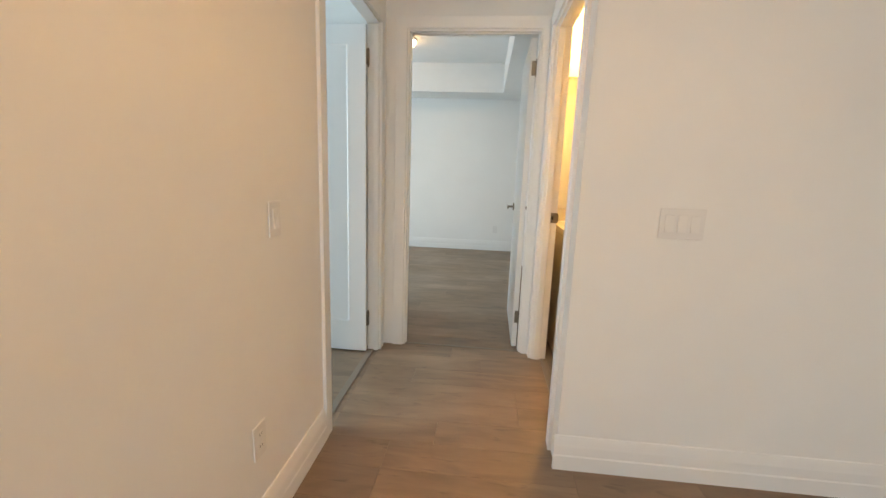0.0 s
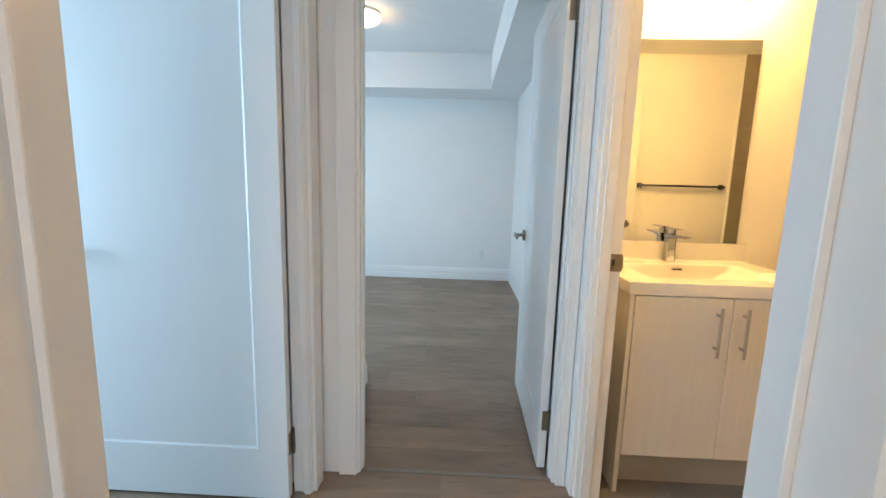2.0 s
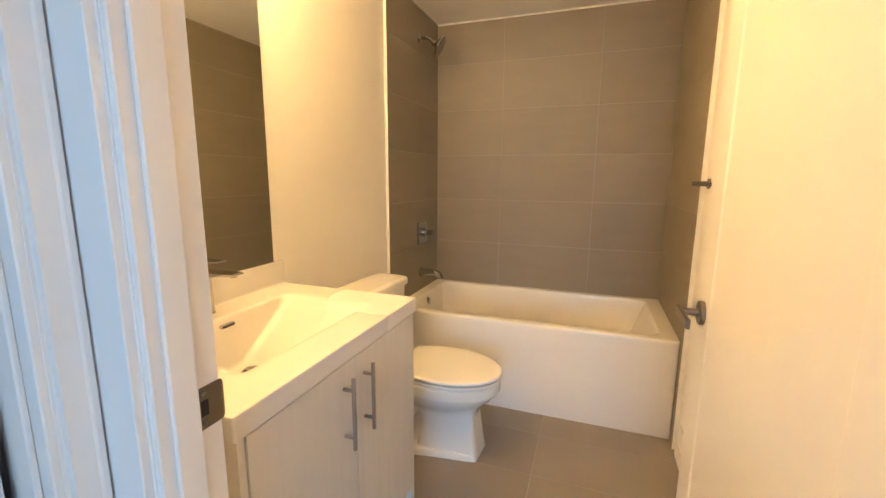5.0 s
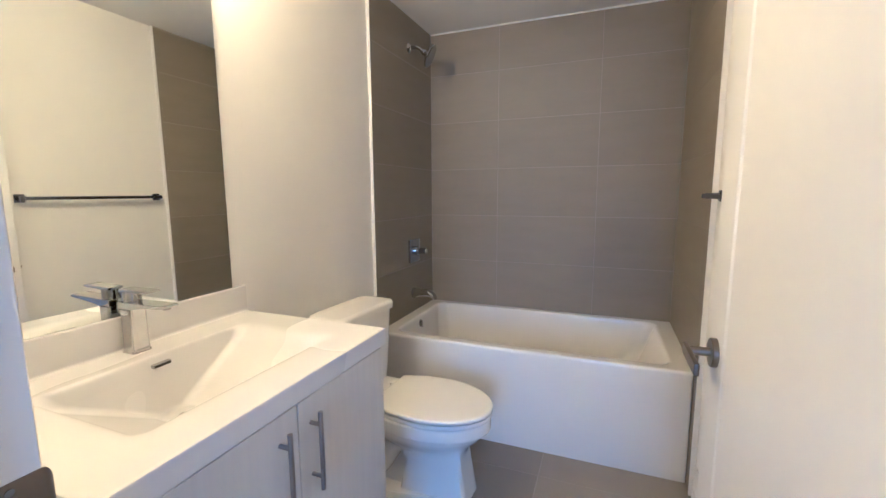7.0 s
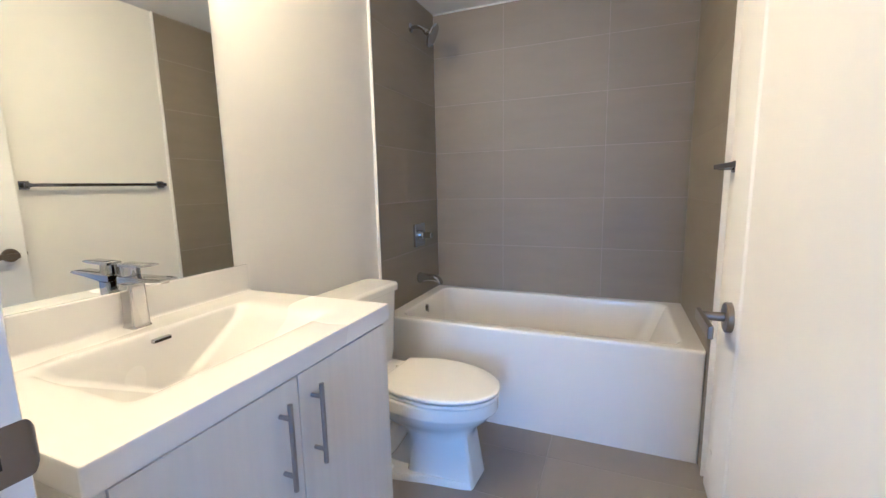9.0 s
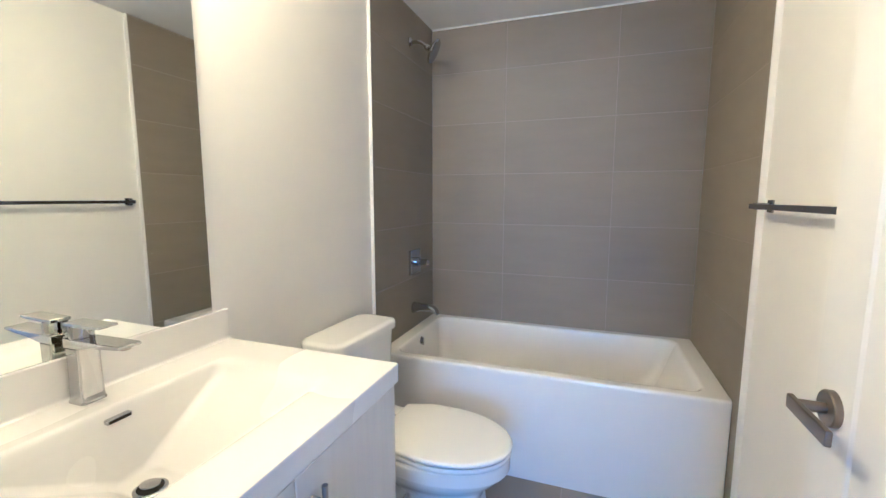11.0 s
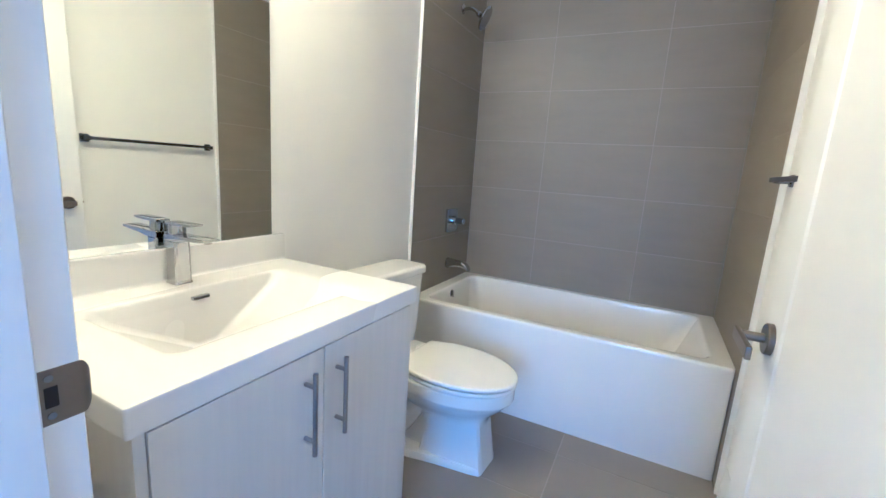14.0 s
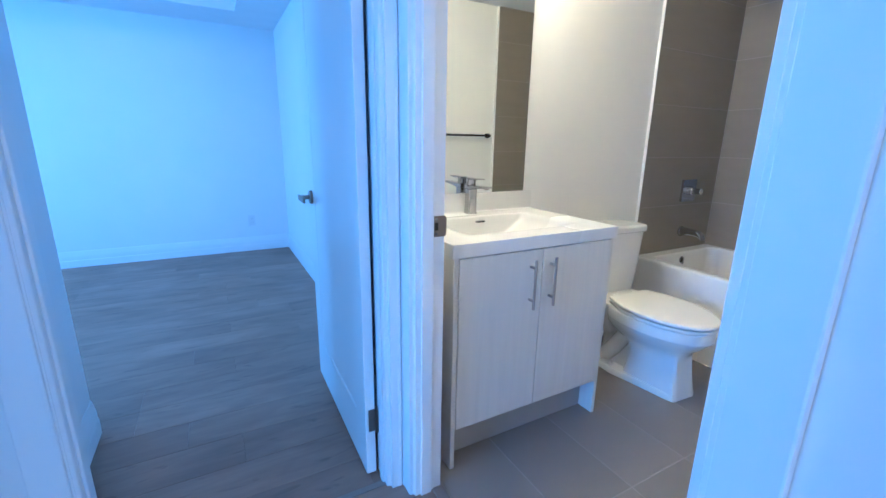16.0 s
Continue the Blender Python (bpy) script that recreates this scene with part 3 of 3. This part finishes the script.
    part("stopper", lathe(B(), (1.286, 5.118, z1 - 0.1424), (0.10, 0.05, 1), [(0, 0.009), (0.004, 0.018), (0.007, 0.018), (0.009, 0.001)]), CHROME, drain)


countertop()


def faucet():
    cx, cy, z = 1.297, 5.299, 0.8785
    t = thing("faucet", (cx, cy, z), "polished chrome single-lever basin faucet", "faucet")
    rings = [rrect(cx - a, cy - b, cx + a, cy + b, 0.008, zz) for a, b, zz in ((0.0245, 0.0250, z), (0.0245, 0.0250, z + 0.004), (0.0230, 0.0232, z + 0.007), (0.0218, 0.0222, z + 0.060), (0.0218, 0.0225, z + 0.115))]
    part("body", loft(B(), rings), CHROME, t)
    bm = B()
    side = [(0.023, 0.1155), (0.023, 0.134), (-0.140, 0.1365), (-0.145, 0.1345), (-0.145, 0.1310), (-0.140, 0.1290), (-0.060, 0.1230), (-0.020, 0.1155)]
    loft(bm, [[Vector((cx + sx, cy + y, z + h)) for y, h in side] for sx in (-0.0215, 0.0215)])
    bmesh.ops.bevel(bm, geom=list(bm.edges), offset=0.0012, segments=1, affect="EDGES")
    part("spout", bm, CHROME, t)
    part("aerator", cyl(B(), (cx, cy - 0.128, z + 0.124), (cx, cy - 0.128, z + 0.1300), 0.010, seg=16), STEEL, t)
    part("cap", lathe(B(), (cx, cy, z + 0.1342), (0, 0, 1), [(0, 0.0205), (0.003, 0.0212), (0.024, 0.0212), (0.026, 0.020), (0.026, 0.001)]), CHROME, t)
    bm = B()
    side = [(0.021, 0.159), (0.021, 0.167), (-0.083, 0.1680), (-0.086, 0.166), (-0.086, 0.1630), (-0.060, 0.1610)]
    loft(bm, [[Vector((cx + sx, cy + y, z + h)) for y, h in side] for sx in (-0.0185, 0.0185)])
    bmesh.ops.bevel(bm, geom=list(bm.edges), offset=0.001, segments=1, affect="EDGES")
    part("handle", bm, CHROME, t)


faucet()


def mirror():
    t = thing("mirror", (0.895, 5.3440, 0.969), "frameless rectangular wall mirror above the vanity", "mirror", turn=-0.46)
    part("glass", box(B(), (0, 0.0007, 0), (0.746, 0.0065, 0.957), 0.0006, 1), MIRROR_EDGE, t, local=True)
    part("silvering", box(B(), (0.001, 0, 0.001), (0.745, 0.0006, 0.956)), MIRROR, t, local=True, smooth=0)
    part("backing", box(B(), (0.02, 0.0066, 0.02), (0.737, 0.0072, 0.937)), BLACK, t, local=True)


mirror()


def vanity_light():
    t = thing("vanity_light", (1.30, YN, 2.13), "chrome vanity light with three lit crystal glass shades", "lamp")
    part("back_plate", box(B(), (1.06, 5.332, 2.11), (1.54, 5.351, 2.22), 0.004, 2), CHROME, t)
    for cx in (1.115, 1.300, 1.485):
        part("arm", cyl(B(), (cx, 5.225, 2.056), (cx, 5.34, 2.130), 0.008, seg=12), CHROME, t)
        part("holder", box(B(), (cx - 0.044, 5.180, 2.060), (cx + 0.044, 5.290, 2.068), 0.002, 1), CHROME, t)
        bm = B()
        outer = [rrect(cx - 0.072, 5.151, cx + 0.072, 5.299, 0.006, z, 2) for z in (2.068, 2.190)]
        inner = [rrect(cx - 0.064, 5.159, cx + 0.064, 5.291, 0.004, z, 2) for z in (2.190, 2.068)]
        loft(bm, outer + inner, cap0=False, cap1=False)
        bm.verts.ensure_lookup_table()
        n = len(outer[0])
        vs = list(bm.verts)
        for i in range(n):
            bm.faces.new((vs[i], vs[3 * n + i], vs[3 * n + (i + 1) % n], vs[(i + 1) % n]))
        shade = part("shade", bm, CRYSTAL, t, "glowing crystal glass shade", smooth=0)
        shade.visible_shadow = False
        bulb = new("bulb_light", bpy.data.lights.new("bulb_light", "POINT"))
        bulb.data.energy, bulb.data.color, bulb.data.shadow_soft_size = 4.7, WARM, 0.05
        bulb.location = (cx, 5.225, 2.135)


vanity_light()


# ---- toilet ----
def egg(cx, yf, yb, w, z, n=40):
    """An elongated outline: a round front at yf, a squarer back at yb."""
    pts = []
    for k in range(n):
        a = 2 * math.pi * k / n
        c, s = math.cos(a), math.sin(a)
        ym = yf + (yb - yf) * 0.56
        if s < 0:
            x, y = w * c, ym + (ym - yf) * s
        else:
            p = 0.40
            x, y = w * math.copysign(abs(c) ** p, c) * (1 - 0.32 * s), ym + (yb - ym) * abs(s) ** p
        pts.append(Vector((cx + x, y, z)))
    return pts


def ring_of(outline, centre, z, n=72):
    """Points where n rays from the centre leave a closed convex outline, at height z."""
    c = Vector(centre)
    out = []
    for k in range(n):
        a = 2 * math.pi * k / n
        d = Vector((math.cos(a), math.sin(a)))
        best = 0.0
        for p, q in zip(outline, outline[1:] + outline[:1]):
            e, w = Vector((q[0] - p[0], q[1] - p[1])), Vector((p[0] - c.x, p[1] - c.y))
            den = d.x * e.y - d.y * e.x
            if abs(den) > 1e-9:
                u = (w.x * e.y - w.y * e.x) / den
                v = (w.x * d.y - w.y * d.x) / den
                if -1e-6 <= v <= 1 + 1e-6:
                    best = max(best, u)
        out.append(Vector((c.x + d.x * best, c.y + d.y * best, z)))
    return out


def toilet():
    """Built about its tank's foot, front along -y, then turned a little off square as it stands."""
    t = thing("toilet", (2.195, 5.238, 0), "white two-piece toilet with closed elongated lid", "toilet", turn=-4.0)
    hub = (0, -0.42)

    def oval(yf, yb, w, z):
        return ring_of([(p.x, p.y) for p in egg(0, yf, yb, w, z, n=64)], hub, z)

    def column(a, f, b, back, z, c=0.006):
        return ring_of([(-a + c, f), (a - c, f), (a, f + c), (b, back), (-b, back), (-a, f + c)], hub, z)

    def mix(r0, r1, k):
        return [p.lerp(q, k) for p, q in zip(r0, r1)]

    rings = [column(0.079, -0.592, 0.112, -0.30, 0.0), column(0.079, -0.592, 0.112, -0.30, 0.006), column(0.070, -0.580, 0.104, -0.32, 0.09), column(0.064, -0.570, 0.100, -0.33, 0.15), column(0.062, -0.566, 0.099, -0.32, 0.185)]
    for k, z, yf, yb, w in ((0.22, 0.205, -0.572, -0.20, 0.112), (0.55, 0.228, -0.586, -0.14, 0.128), (0.85, 0.255, -0.606, -0.13, 0.146), (1.0, 0.285, -0.634, -0.13, 0.163), (1.0, 0.306, -0.650, -0.14, 0.175), (1.0, 0.318, -0.656, -0.14, 0.179)):
        rings.append(mix(column(0.062, -0.566, 0.099, -0.30, z), oval(yf, yb, w, z), k))
    rings += [oval(-0.668, -0.14, 0.186, 0.3225), oval(-0.671, -0.14, 0.1885, 0.328), oval(-0.671, -0.14, 0.189, 0.366), oval(-0.670, -0.14, 0.187, 0.373), oval(-0.665, -0.145, 0.182, 0.378)]
    part("bowl", loft(B(), rings), CERAMIC, t, local=True, smooth=28)
    plate = [(-0.082, -0.586), (0.082, -0.586), (0.118, -0.40), (0.152, -0.27), (0.150, -0.08), (-0.150, -0.08), (-0.152, -0.27), (-0.118, -0.40)]
    inset = [(x * 0.95, y + (0.006 if y < -0.3 else -0.006)) for x, y in plate]
    part("foot", loft(B(), [ring_of(plate, (0, -0.3), 0.0), ring_of(plate, (0, -0.3), 0.020), ring_of(inset, (0, -0.3), 0.030)]), CERAMIC, t, local=True)
    part("rear_pedestal", loft(B(), [rrect(-0.075, -0.36, 0.075, -0.09, 0.05, 0.02), rrect(-0.068, -0.36, 0.068, -0.09, 0.05, 0.16), rrect(-0.085, -0.36, 0.085, -0.07, 0.05, 0.26)]), CERAMIC, t, local=True, smooth=50)
    for s in (-1, 1):
        bm = tube(B(), [(s * 0.050, -0.36, 0.255), (s * 0.066, -0.31, 0.245), (s * 0.074, -0.27, 0.215), (s * 0.076, -0.24, 0.17), (s * 0.076, -0.21, 0.12), (s * 0.074, -0.17, 0.07), (s * 0.07, -0.13, 0.03)], 0.044, 20)
        part("trapway", bm, CERAMIC, t, local=True)
        part("bolt_cap", lathe(B(), (s * 0.122, -0.235, 0.029), (0, 0, 1), [(0, 0.014), (0.010, 0.013), (0.017, 0.007), (0.018, 0.001)], 16), CERAMIC, t, local=True)
    part("deck", loft(B(), [rrect(-0.10, -0.20, 0.10, 0.075, 0.03, 0.20), rrect(-0.15, -0.215, 0.15, 0.085, 0.03, 0.32), rrect(-0.165, -0.215, 0.165, 0.09, 0.03, 0.368), rrect(-0.16, -0.21, 0.16, 0.09, 0.03, 0.381)]), CERAMIC, t, local=True, smooth=60)

    def cover_ring(d, z):
        front = [p for p in egg(0, -0.678 + d, -0.187 - d, 0.190 - d, z, n=96) if p.y < -0.34]
        pts = [(p.x, p.y) for p in front]
        sides = [(0.181 - d, -0.30), (0.165 - d, -0.26), (0.137 - d, -0.187 - d), (-0.137 + d, -0.187 - d), (-0.165 + d, -0.26), (-0.181 + d, -0.30)]
        pts += sides
        pts.sort(key=lambda q: math.atan2(q[1] + 0.42, q[0]))
        return ring_of(pts, hub, z, 96)

    part("seat", loft(B(), [cover_ring(0.008, 0.3795), cover_ring(0.004, 0.382), cover_ring(0.003, 0.386), cover_ring(0.003, 0.392), cover_ring(0.005, 0.3955), cover_ring(0.011, 0.3965)]), SEAT, t, local=True, smooth=50)
    part("lid", loft(B(), [cover_ring(0.009, 0.4030), cover_ring(0.002, 0.4036), cover_ring(0, 0.4060), cover_ring(0, 0.4125), cover_ring(0.003, 0.4170), cover_ring(0.010, 0.4195), cover_ring(0.040, 0.4212), cover_ring(0.10, 0.4220)]), SEAT, t, local=True, smooth=50)
    for s in (-1, 1):
        part("hinge_cap", box(B(), (s * 0.070 - 0.022, -0.196, 0.3815), (s * 0.070 + 0.022, -0.160, 0.413), 0.006, 2), SEAT, t, local=True)
    part("tank", loft(B(), [rrect(-0.180, -0.075, 0.180, 0.084, 0.035, 0.382), rrect(-0.190, -0.083, 0.190, 0.086, 0.04, 0.45), rrect(-0.205, -0.094, 0.205, 0.088, 0.045, 0.728)]), CERAMIC, t, local=True, smooth=60)
    part("tank_lid", loft(B(), [rrect(-0.209, -0.098, 0.209, 0.088, 0.05, 0.7285), rrect(-0.219, -0.108, 0.219, 0.088, 0.055, 0.734), rrect(-0.219, -0.108, 0.219, 0.088, 0.055, 0.757), rrect(-0.213, -0.102, 0.213, 0.086, 0.052, 0.766), rrect(-0.19, -0.08, 0.19, 0.08, 0.04, 0.770)]), CERAMIC, t, local=True, smooth=50)


toilet()


# ---- bathtub and shower ----
def bathtub():
    t = thing("bathtub", (2.96, 4.55, 0), "white alcove bathtub with a flat apron", "bathtub")
    x0, x1, y0, y1, z = 2.578, XT - 0.002, YTS + 0.002, YTN - 0.002, 0.515
    fr, bk, s, n = 0.062, 0.048, 0.085, 0.075
    rings = [rrect(x0 + d, y0, x1, y1, 0.006, zz, 8) for d, zz in ((0.004, 0.0), (0.0005, z - 0.040), (0, z - 0.022), (0, z - 0.014), (0.0012, z - 0.0075), (0.0045, z - 0.0025), (0.010, z - 0.0003), (0.016, z))]

    def inner(dx0, dx1, dy0, dy1, r, zz):
        return rrect(x0 + fr + dx0, y0 + s + dy0, x1 - bk - dx1, y1 - n - dy1, r, zz, 8)

    rings += [inner(-0.018, -0.012, -0.016, -0.014, 0.065, z), inner(-0.010, -0.007, -0.009, -0.008, 0.06, z - 0.0005), inner(-0.003, -0.002, -0.003, -0.002, 0.058, z - 0.004), inner(0.001, 0.001, 0.003, 0.001, 0.056, z - 0.012), inner(0.004, 0.003, 0.012, 0.003, 0.056, z - 0.03),
              inner(0.028, 0.020, 0.070, 0.018, 0.07, z - 0.18), inner(0.044, 0.032, 0.125, 0.030, 0.085, z - 0.30), inner(0.054, 0.042, 0.150, 0.040, 0.09, z - 0.345), inner(0.075, 0.060, 0.185, 0.06, 0.09, z - 0.372), inner(0.11, 0.09, 0.23, 0.10, 0.08, z - 0.384), inner(0.15, 0.13, 0.28, 0.14, 0.06, z - 0.387)]
    for ring in rings:
        for p in ring:
            p.y += (x1 - p.x) * TILT * (p.y - y0) / (y1 - y0)
    part("shell", loft(B(), rings), ACRYLIC, t, smooth=45)
    yv = y1 - n + 0.008
    bm = lathe(B(), (2.955, yv, 0.452), (0, -1, 0), [(-0.004, 0.036), (0.006, 0.036), (0.010, 0.033), (0.012, 0.020), (0.012, 0.001)])
    part("overflow_plate", bm, CHROME, t, "round chrome overflow plate")
    part("overflow_lever", box(B(), (2.950, yv - 0.024, 0.436), (2.960, yv - 0.010, 0.480), 0.003, 2), CHROME, t)


bathtub()


def shower_fittings():
    yf = YTN + 0.32 * TILT
    hx, hz = 3.003, 2.150
    t = thing("shower", (hx, yf, hz), "chrome shower head on a bent wall arm", "shower head")
    part("flange", lathe(B(), (hx, yf, hz), (0, -1, 0), [(-0.003, 0.028), (0.004, 0.027), (0.011, 0.016), (0.012, 0.009)]), CHROME, t)
    part("arm", tube(B(), [(hx, yf, hz), (hx, yf - 0.035, hz), (hx, yf - 0.060, hz - 0.004), (hx, yf - 0.082, hz - 0.018), (hx, yf - 0.096, hz - 0.036)], 0.0095), CHROME, t)
    part("ball_joint", lathe(B(), (hx, yf - 0.090, hz - 0.028), (0.20, -0.80, -0.56), [(0, 0.010), (0.006, 0.0155), (0.016, 0.0165), (0.024, 0.013)]), CHROME, t)
    part("head", lathe(B(), (hx, yf - 0.100, hz - 0.038), (0.20, -0.86, -0.46), [(0, 0.011), (0.012, 0.016), (0.022, 0.030), (0.032, 0.054), (0.040, 0.066), (0.048, 0.067), (0.052, 0.062), (0.050, 0.001)]), CHROME, t)
    vx = 3.030
    t = thing("shower_valve", (vx, yf, 0.917), "square chrome shower valve trim with lever", "faucet")
    part("plate", box(B(), (vx - 0.070, yf - 0.015, 0.845), (vx + 0.070, yf + 0.008, 0.989), 0.0015, 2), CHROME, t)
    part("sleeve", lathe(B(), (vx, yf - 0.010, 0.917), (0, -1, 0), [(0, 0.028), (0.030, 0.027), (0.032, 0.025), (0.032, 0.012)]), CHROME, t)
    part("knob", lathe(B(), (vx, yf - 0.042, 0.917), (0, -1, 0), [(0, 0.018), (0.048, 0.018), (0.051, 0.016), (0.051, 0.001)]), CHROME, t)
    sx = 3.025
    t = thing("tub_spout", (sx, yf, 0.640), "chrome bathtub filler spout", "faucet")
    part("flange", loft(B(), [[Vector((sx + 0.034 * math.cos(k * math.pi / 12), yf + d, 0.638 + 0.034 * math.sin(k * math.pi / 12))) for k in range(24)] for d in (0.006, -0.008)]), CHROME, t)
    rings = []
    for d, a, top, low in ((0.004, 0.029, 0.670, 0.607), (0.03, 0.028, 0.668, 0.613), (0.07, 0.027, 0.665, 0.622), (0.105, 0.027, 0.662, 0.624), (0.130, 0.026, 0.654, 0.618), (0.147, 0.025, 0.640, 0.609), (0.155, 0.023, 0.622, 0.603)):
        rings.append([Vector((sx + a * math.copysign(abs(math.cos(q)) ** 0.6, math.cos(q)), yf - d, (top + low) / 2 + (top - low) / 2 * math.copysign(abs(math.sin(q)) ** 0.6, math.sin(q)))) for q in [2 * math.pi * k / 24 for k in range(24)]])
    part("spout", loft(B(), rings), CHROME, t, smooth=50)


shower_fittings()


def towel_bar():
    x0, x1, z = 1.745, 2.436, 1.269
    t = thing("towel_bar", (2.14, YB, z), "dark chrome straight towel bar on the wall", "towel bar")
    part("bar", box(B(), (x0, YB + 0.051, z - 0.0085), (x1, YB + 0.066, z + 0.0085), 0.0015, 1), DARKMETAL, t)
    for x in (x0 + 0.020, x1 + 0.004):
        bm = box(B(), (x - 0.011, YB + 0.005, z - 0.011), (x + 0.011, YB + 0.0505, z + 0.011), 0.0015, 1)
        post = part("bracket", bm, DARKMETAL, t)
        part("wall_plate", box(B(), (x - 0.021, YB, z - 0.021), (x + 0.021, YB + 0.007, z + 0.021), 0.0015, 1), DARKMETAL, post)


towel_bar()


# ---- lamps ----
def ceiling_lamp(at, mat, label):
    t = thing("ceiling_lamp", at, label, "lamp", "ceiling lamps")
    part("pan", lathe(B(), at, (0, 0, -1), [(0, 0.150), (0.02, 0.152), (0.028, 0.148), (0.03, 0.10)]), TRIM, t)
    part("dome", lathe(B(), at, (0, 0, -1), [(0.029, 0.150), (0.045, 0.148), (0.070, 0.130), (0.090, 0.095), (0.102, 0.050), (0.106, 0.001)]), mat, t, "glowing opal glass dome")


ceiling_lamp((-0.63, 7.05, HBED), DOME, "flush opal glass ceiling lamp lit warm")
# Out of view: added to put warm light on the hall walls.
ceiling_lamp((0.12, 1.85, H), DOME_ADDED, "unseen opal glass ceiling lamp added to light hall and living room warm")


# ---- edge trims round the tile ----
def tile_trims():
    for nm, lo, hi in (("trim_tile_edge", (2.557, 5.3225, 0.0), (2.563, YN + 0.001, HB)), ("trim_tile_edge", (2.500, YB - 0.002, 0.0), (2.510, YTS + 0.004, HB)),
                       ("trim_tile_ceiling", (XT - 0.006, YTS, HB - 0.007), (3.366, YTN, HB))):
        structure(nm, box(B(), lo, hi, 0.001, 1), CAULK, "white edge strip finishing the tiled wall", "trim")
    for nm, lo, hi in (("tile_backing_north", (2.563, YTN + 0.0012, 0.0), (3.365, YN + 0.001, HB)), ("tile_backing_south", (2.510, YB - 0.001, 0.0), (3.365, YTS - 0.0012, HB)), ("tile_backing_east", (XT + 0.0012, YTS - 0.0018, 0.0), (3.366, YTN + 0.0018, HB))):
        bm = box(B(), lo, hi)
        if nm == "tile_backing_north":
            for v in bm.verts:
                if v.co.y < YN:
                    v.co.y += (XT - v.co.x) * TILT
        structure(nm, bm, GROUT, "taupe porcelain tiled wall with grey grout lines", "tiled wall")


tile_trims()

# ---- pieces: tiles and planks ----
CACHE = {}


def piece(name, size, at, mat, parent, r=0.0012):
    """A bevelled slab, its mesh shared by all of the same size."""
    key = (name, mat.name, tuple(round(s, 3) for s in size))
    if key not in CACHE:
        bm = box(B(), (0, 0, 0), size)
        bmesh.ops.bevel(bm, geom=list(bm.edges), offset=r, segments=1, affect="EDGES")
        me = bpy.data.meshes.new(name)
        bm.to_mesh(me)
        bm.free()
        me.materials.append(mat)
        CACHE[key] = me
    ob = new(name, CACHE[key])
    ob.location = at
    ob.parent = parent
    return ob


def wall_tiles():
    g = 0.0036
    zs = [0.0, 0.515, 0.822, 1.132, 1.442, 1.752, 2.062, HB - 0.006]
    north, south, east = bpy.data.objects["tile_backing_north"], bpy.data.objects["tile_backing_south"], bpy.data.objects["tile_backing_east"]
    for z0, z1 in zip(zs, zs[1:]):
        h = z1 - z0 - g
        if z0 > 0.4:
            ys = [YTS, 4.227, 4.846, YTN]
            for y0, y1 in zip(ys, ys[1:]):
                piece("tile", (0.010, y1 - y0 - g, h), (XT, y0 + g / 2, z0 + g / 2), TILE, east)
        if z0 > 0.4:
            slab = piece("tile", (XT - 2.563 - g, 0.006, h), (2.563 + g / 2, YTN + (XT - 2.563) * TILT, z0 + g / 2), TILE, north)
            slab.rotation_euler[2] = -math.atan(TILT)
            piece("tile", (XT - 2.510 - g, 0.010, h), (2.510 + g / 2, YTS - 0.010, z0 + g / 2), TILE, south)
    for x0, x1, y, par in ((2.510, 2.576, YTS - 0.010, south),):
        piece("tile", (x1 - x0, 0.010, 0.512), (x0, y, 0.001), TILE, par)


wall_tiles()


def floor_tiles():
    par = bpy.data.objects["floor_bathroom"]
    g = 0.004
    xs = [0.855, 1.147, 1.460, 1.773, 2.086, 2.399, 2.60]
    ys = [YB, 4.405, 5.018, YN]
    for x0, x1 in zip(xs, xs[1:]):
        for y0, y1 in zip(ys, ys[1:]):
            piece("tile", (x1 - x0 - g, y1 - y0 - g, 0.008), (x0 + g / 2, y0 + g / 2, -0.0075), FTILE, par)


floor_tiles()


def planks():
    rnd = random.Random(4)
    w, length, g = 0.182, 1.22, 0.0007
    for name, x0, x1, y0, y1 in (("floor_hall", XL, 0.813, LS, 4.84), ("floor_hall", 0.813, LE, LS, YS), ("floor_bedroom", XSW, BE, 4.84, BN), ("floor_study", XSW, XL, LS, 4.84)):
        par = bpy.data.objects[name]
        y = y1
        row = 0
        while y > y0 + 0.01:
            ya = max(y - w, y0)
            x = x0
            first = round(rnd.choice((0.30, 0.50, 0.70, 0.90, 1.10)), 2)
            while x < x1 - 0.01:
                xb = min(x + (first if x == x0 else length), x1)
                piece("plank", (xb - x - g, y - ya - g, 0.008), (x + g / 2, ya + g / 2, -0.0078), PLANK, par, r=0.0006)
                x = xb
            y = ya
            row += 1


planks()
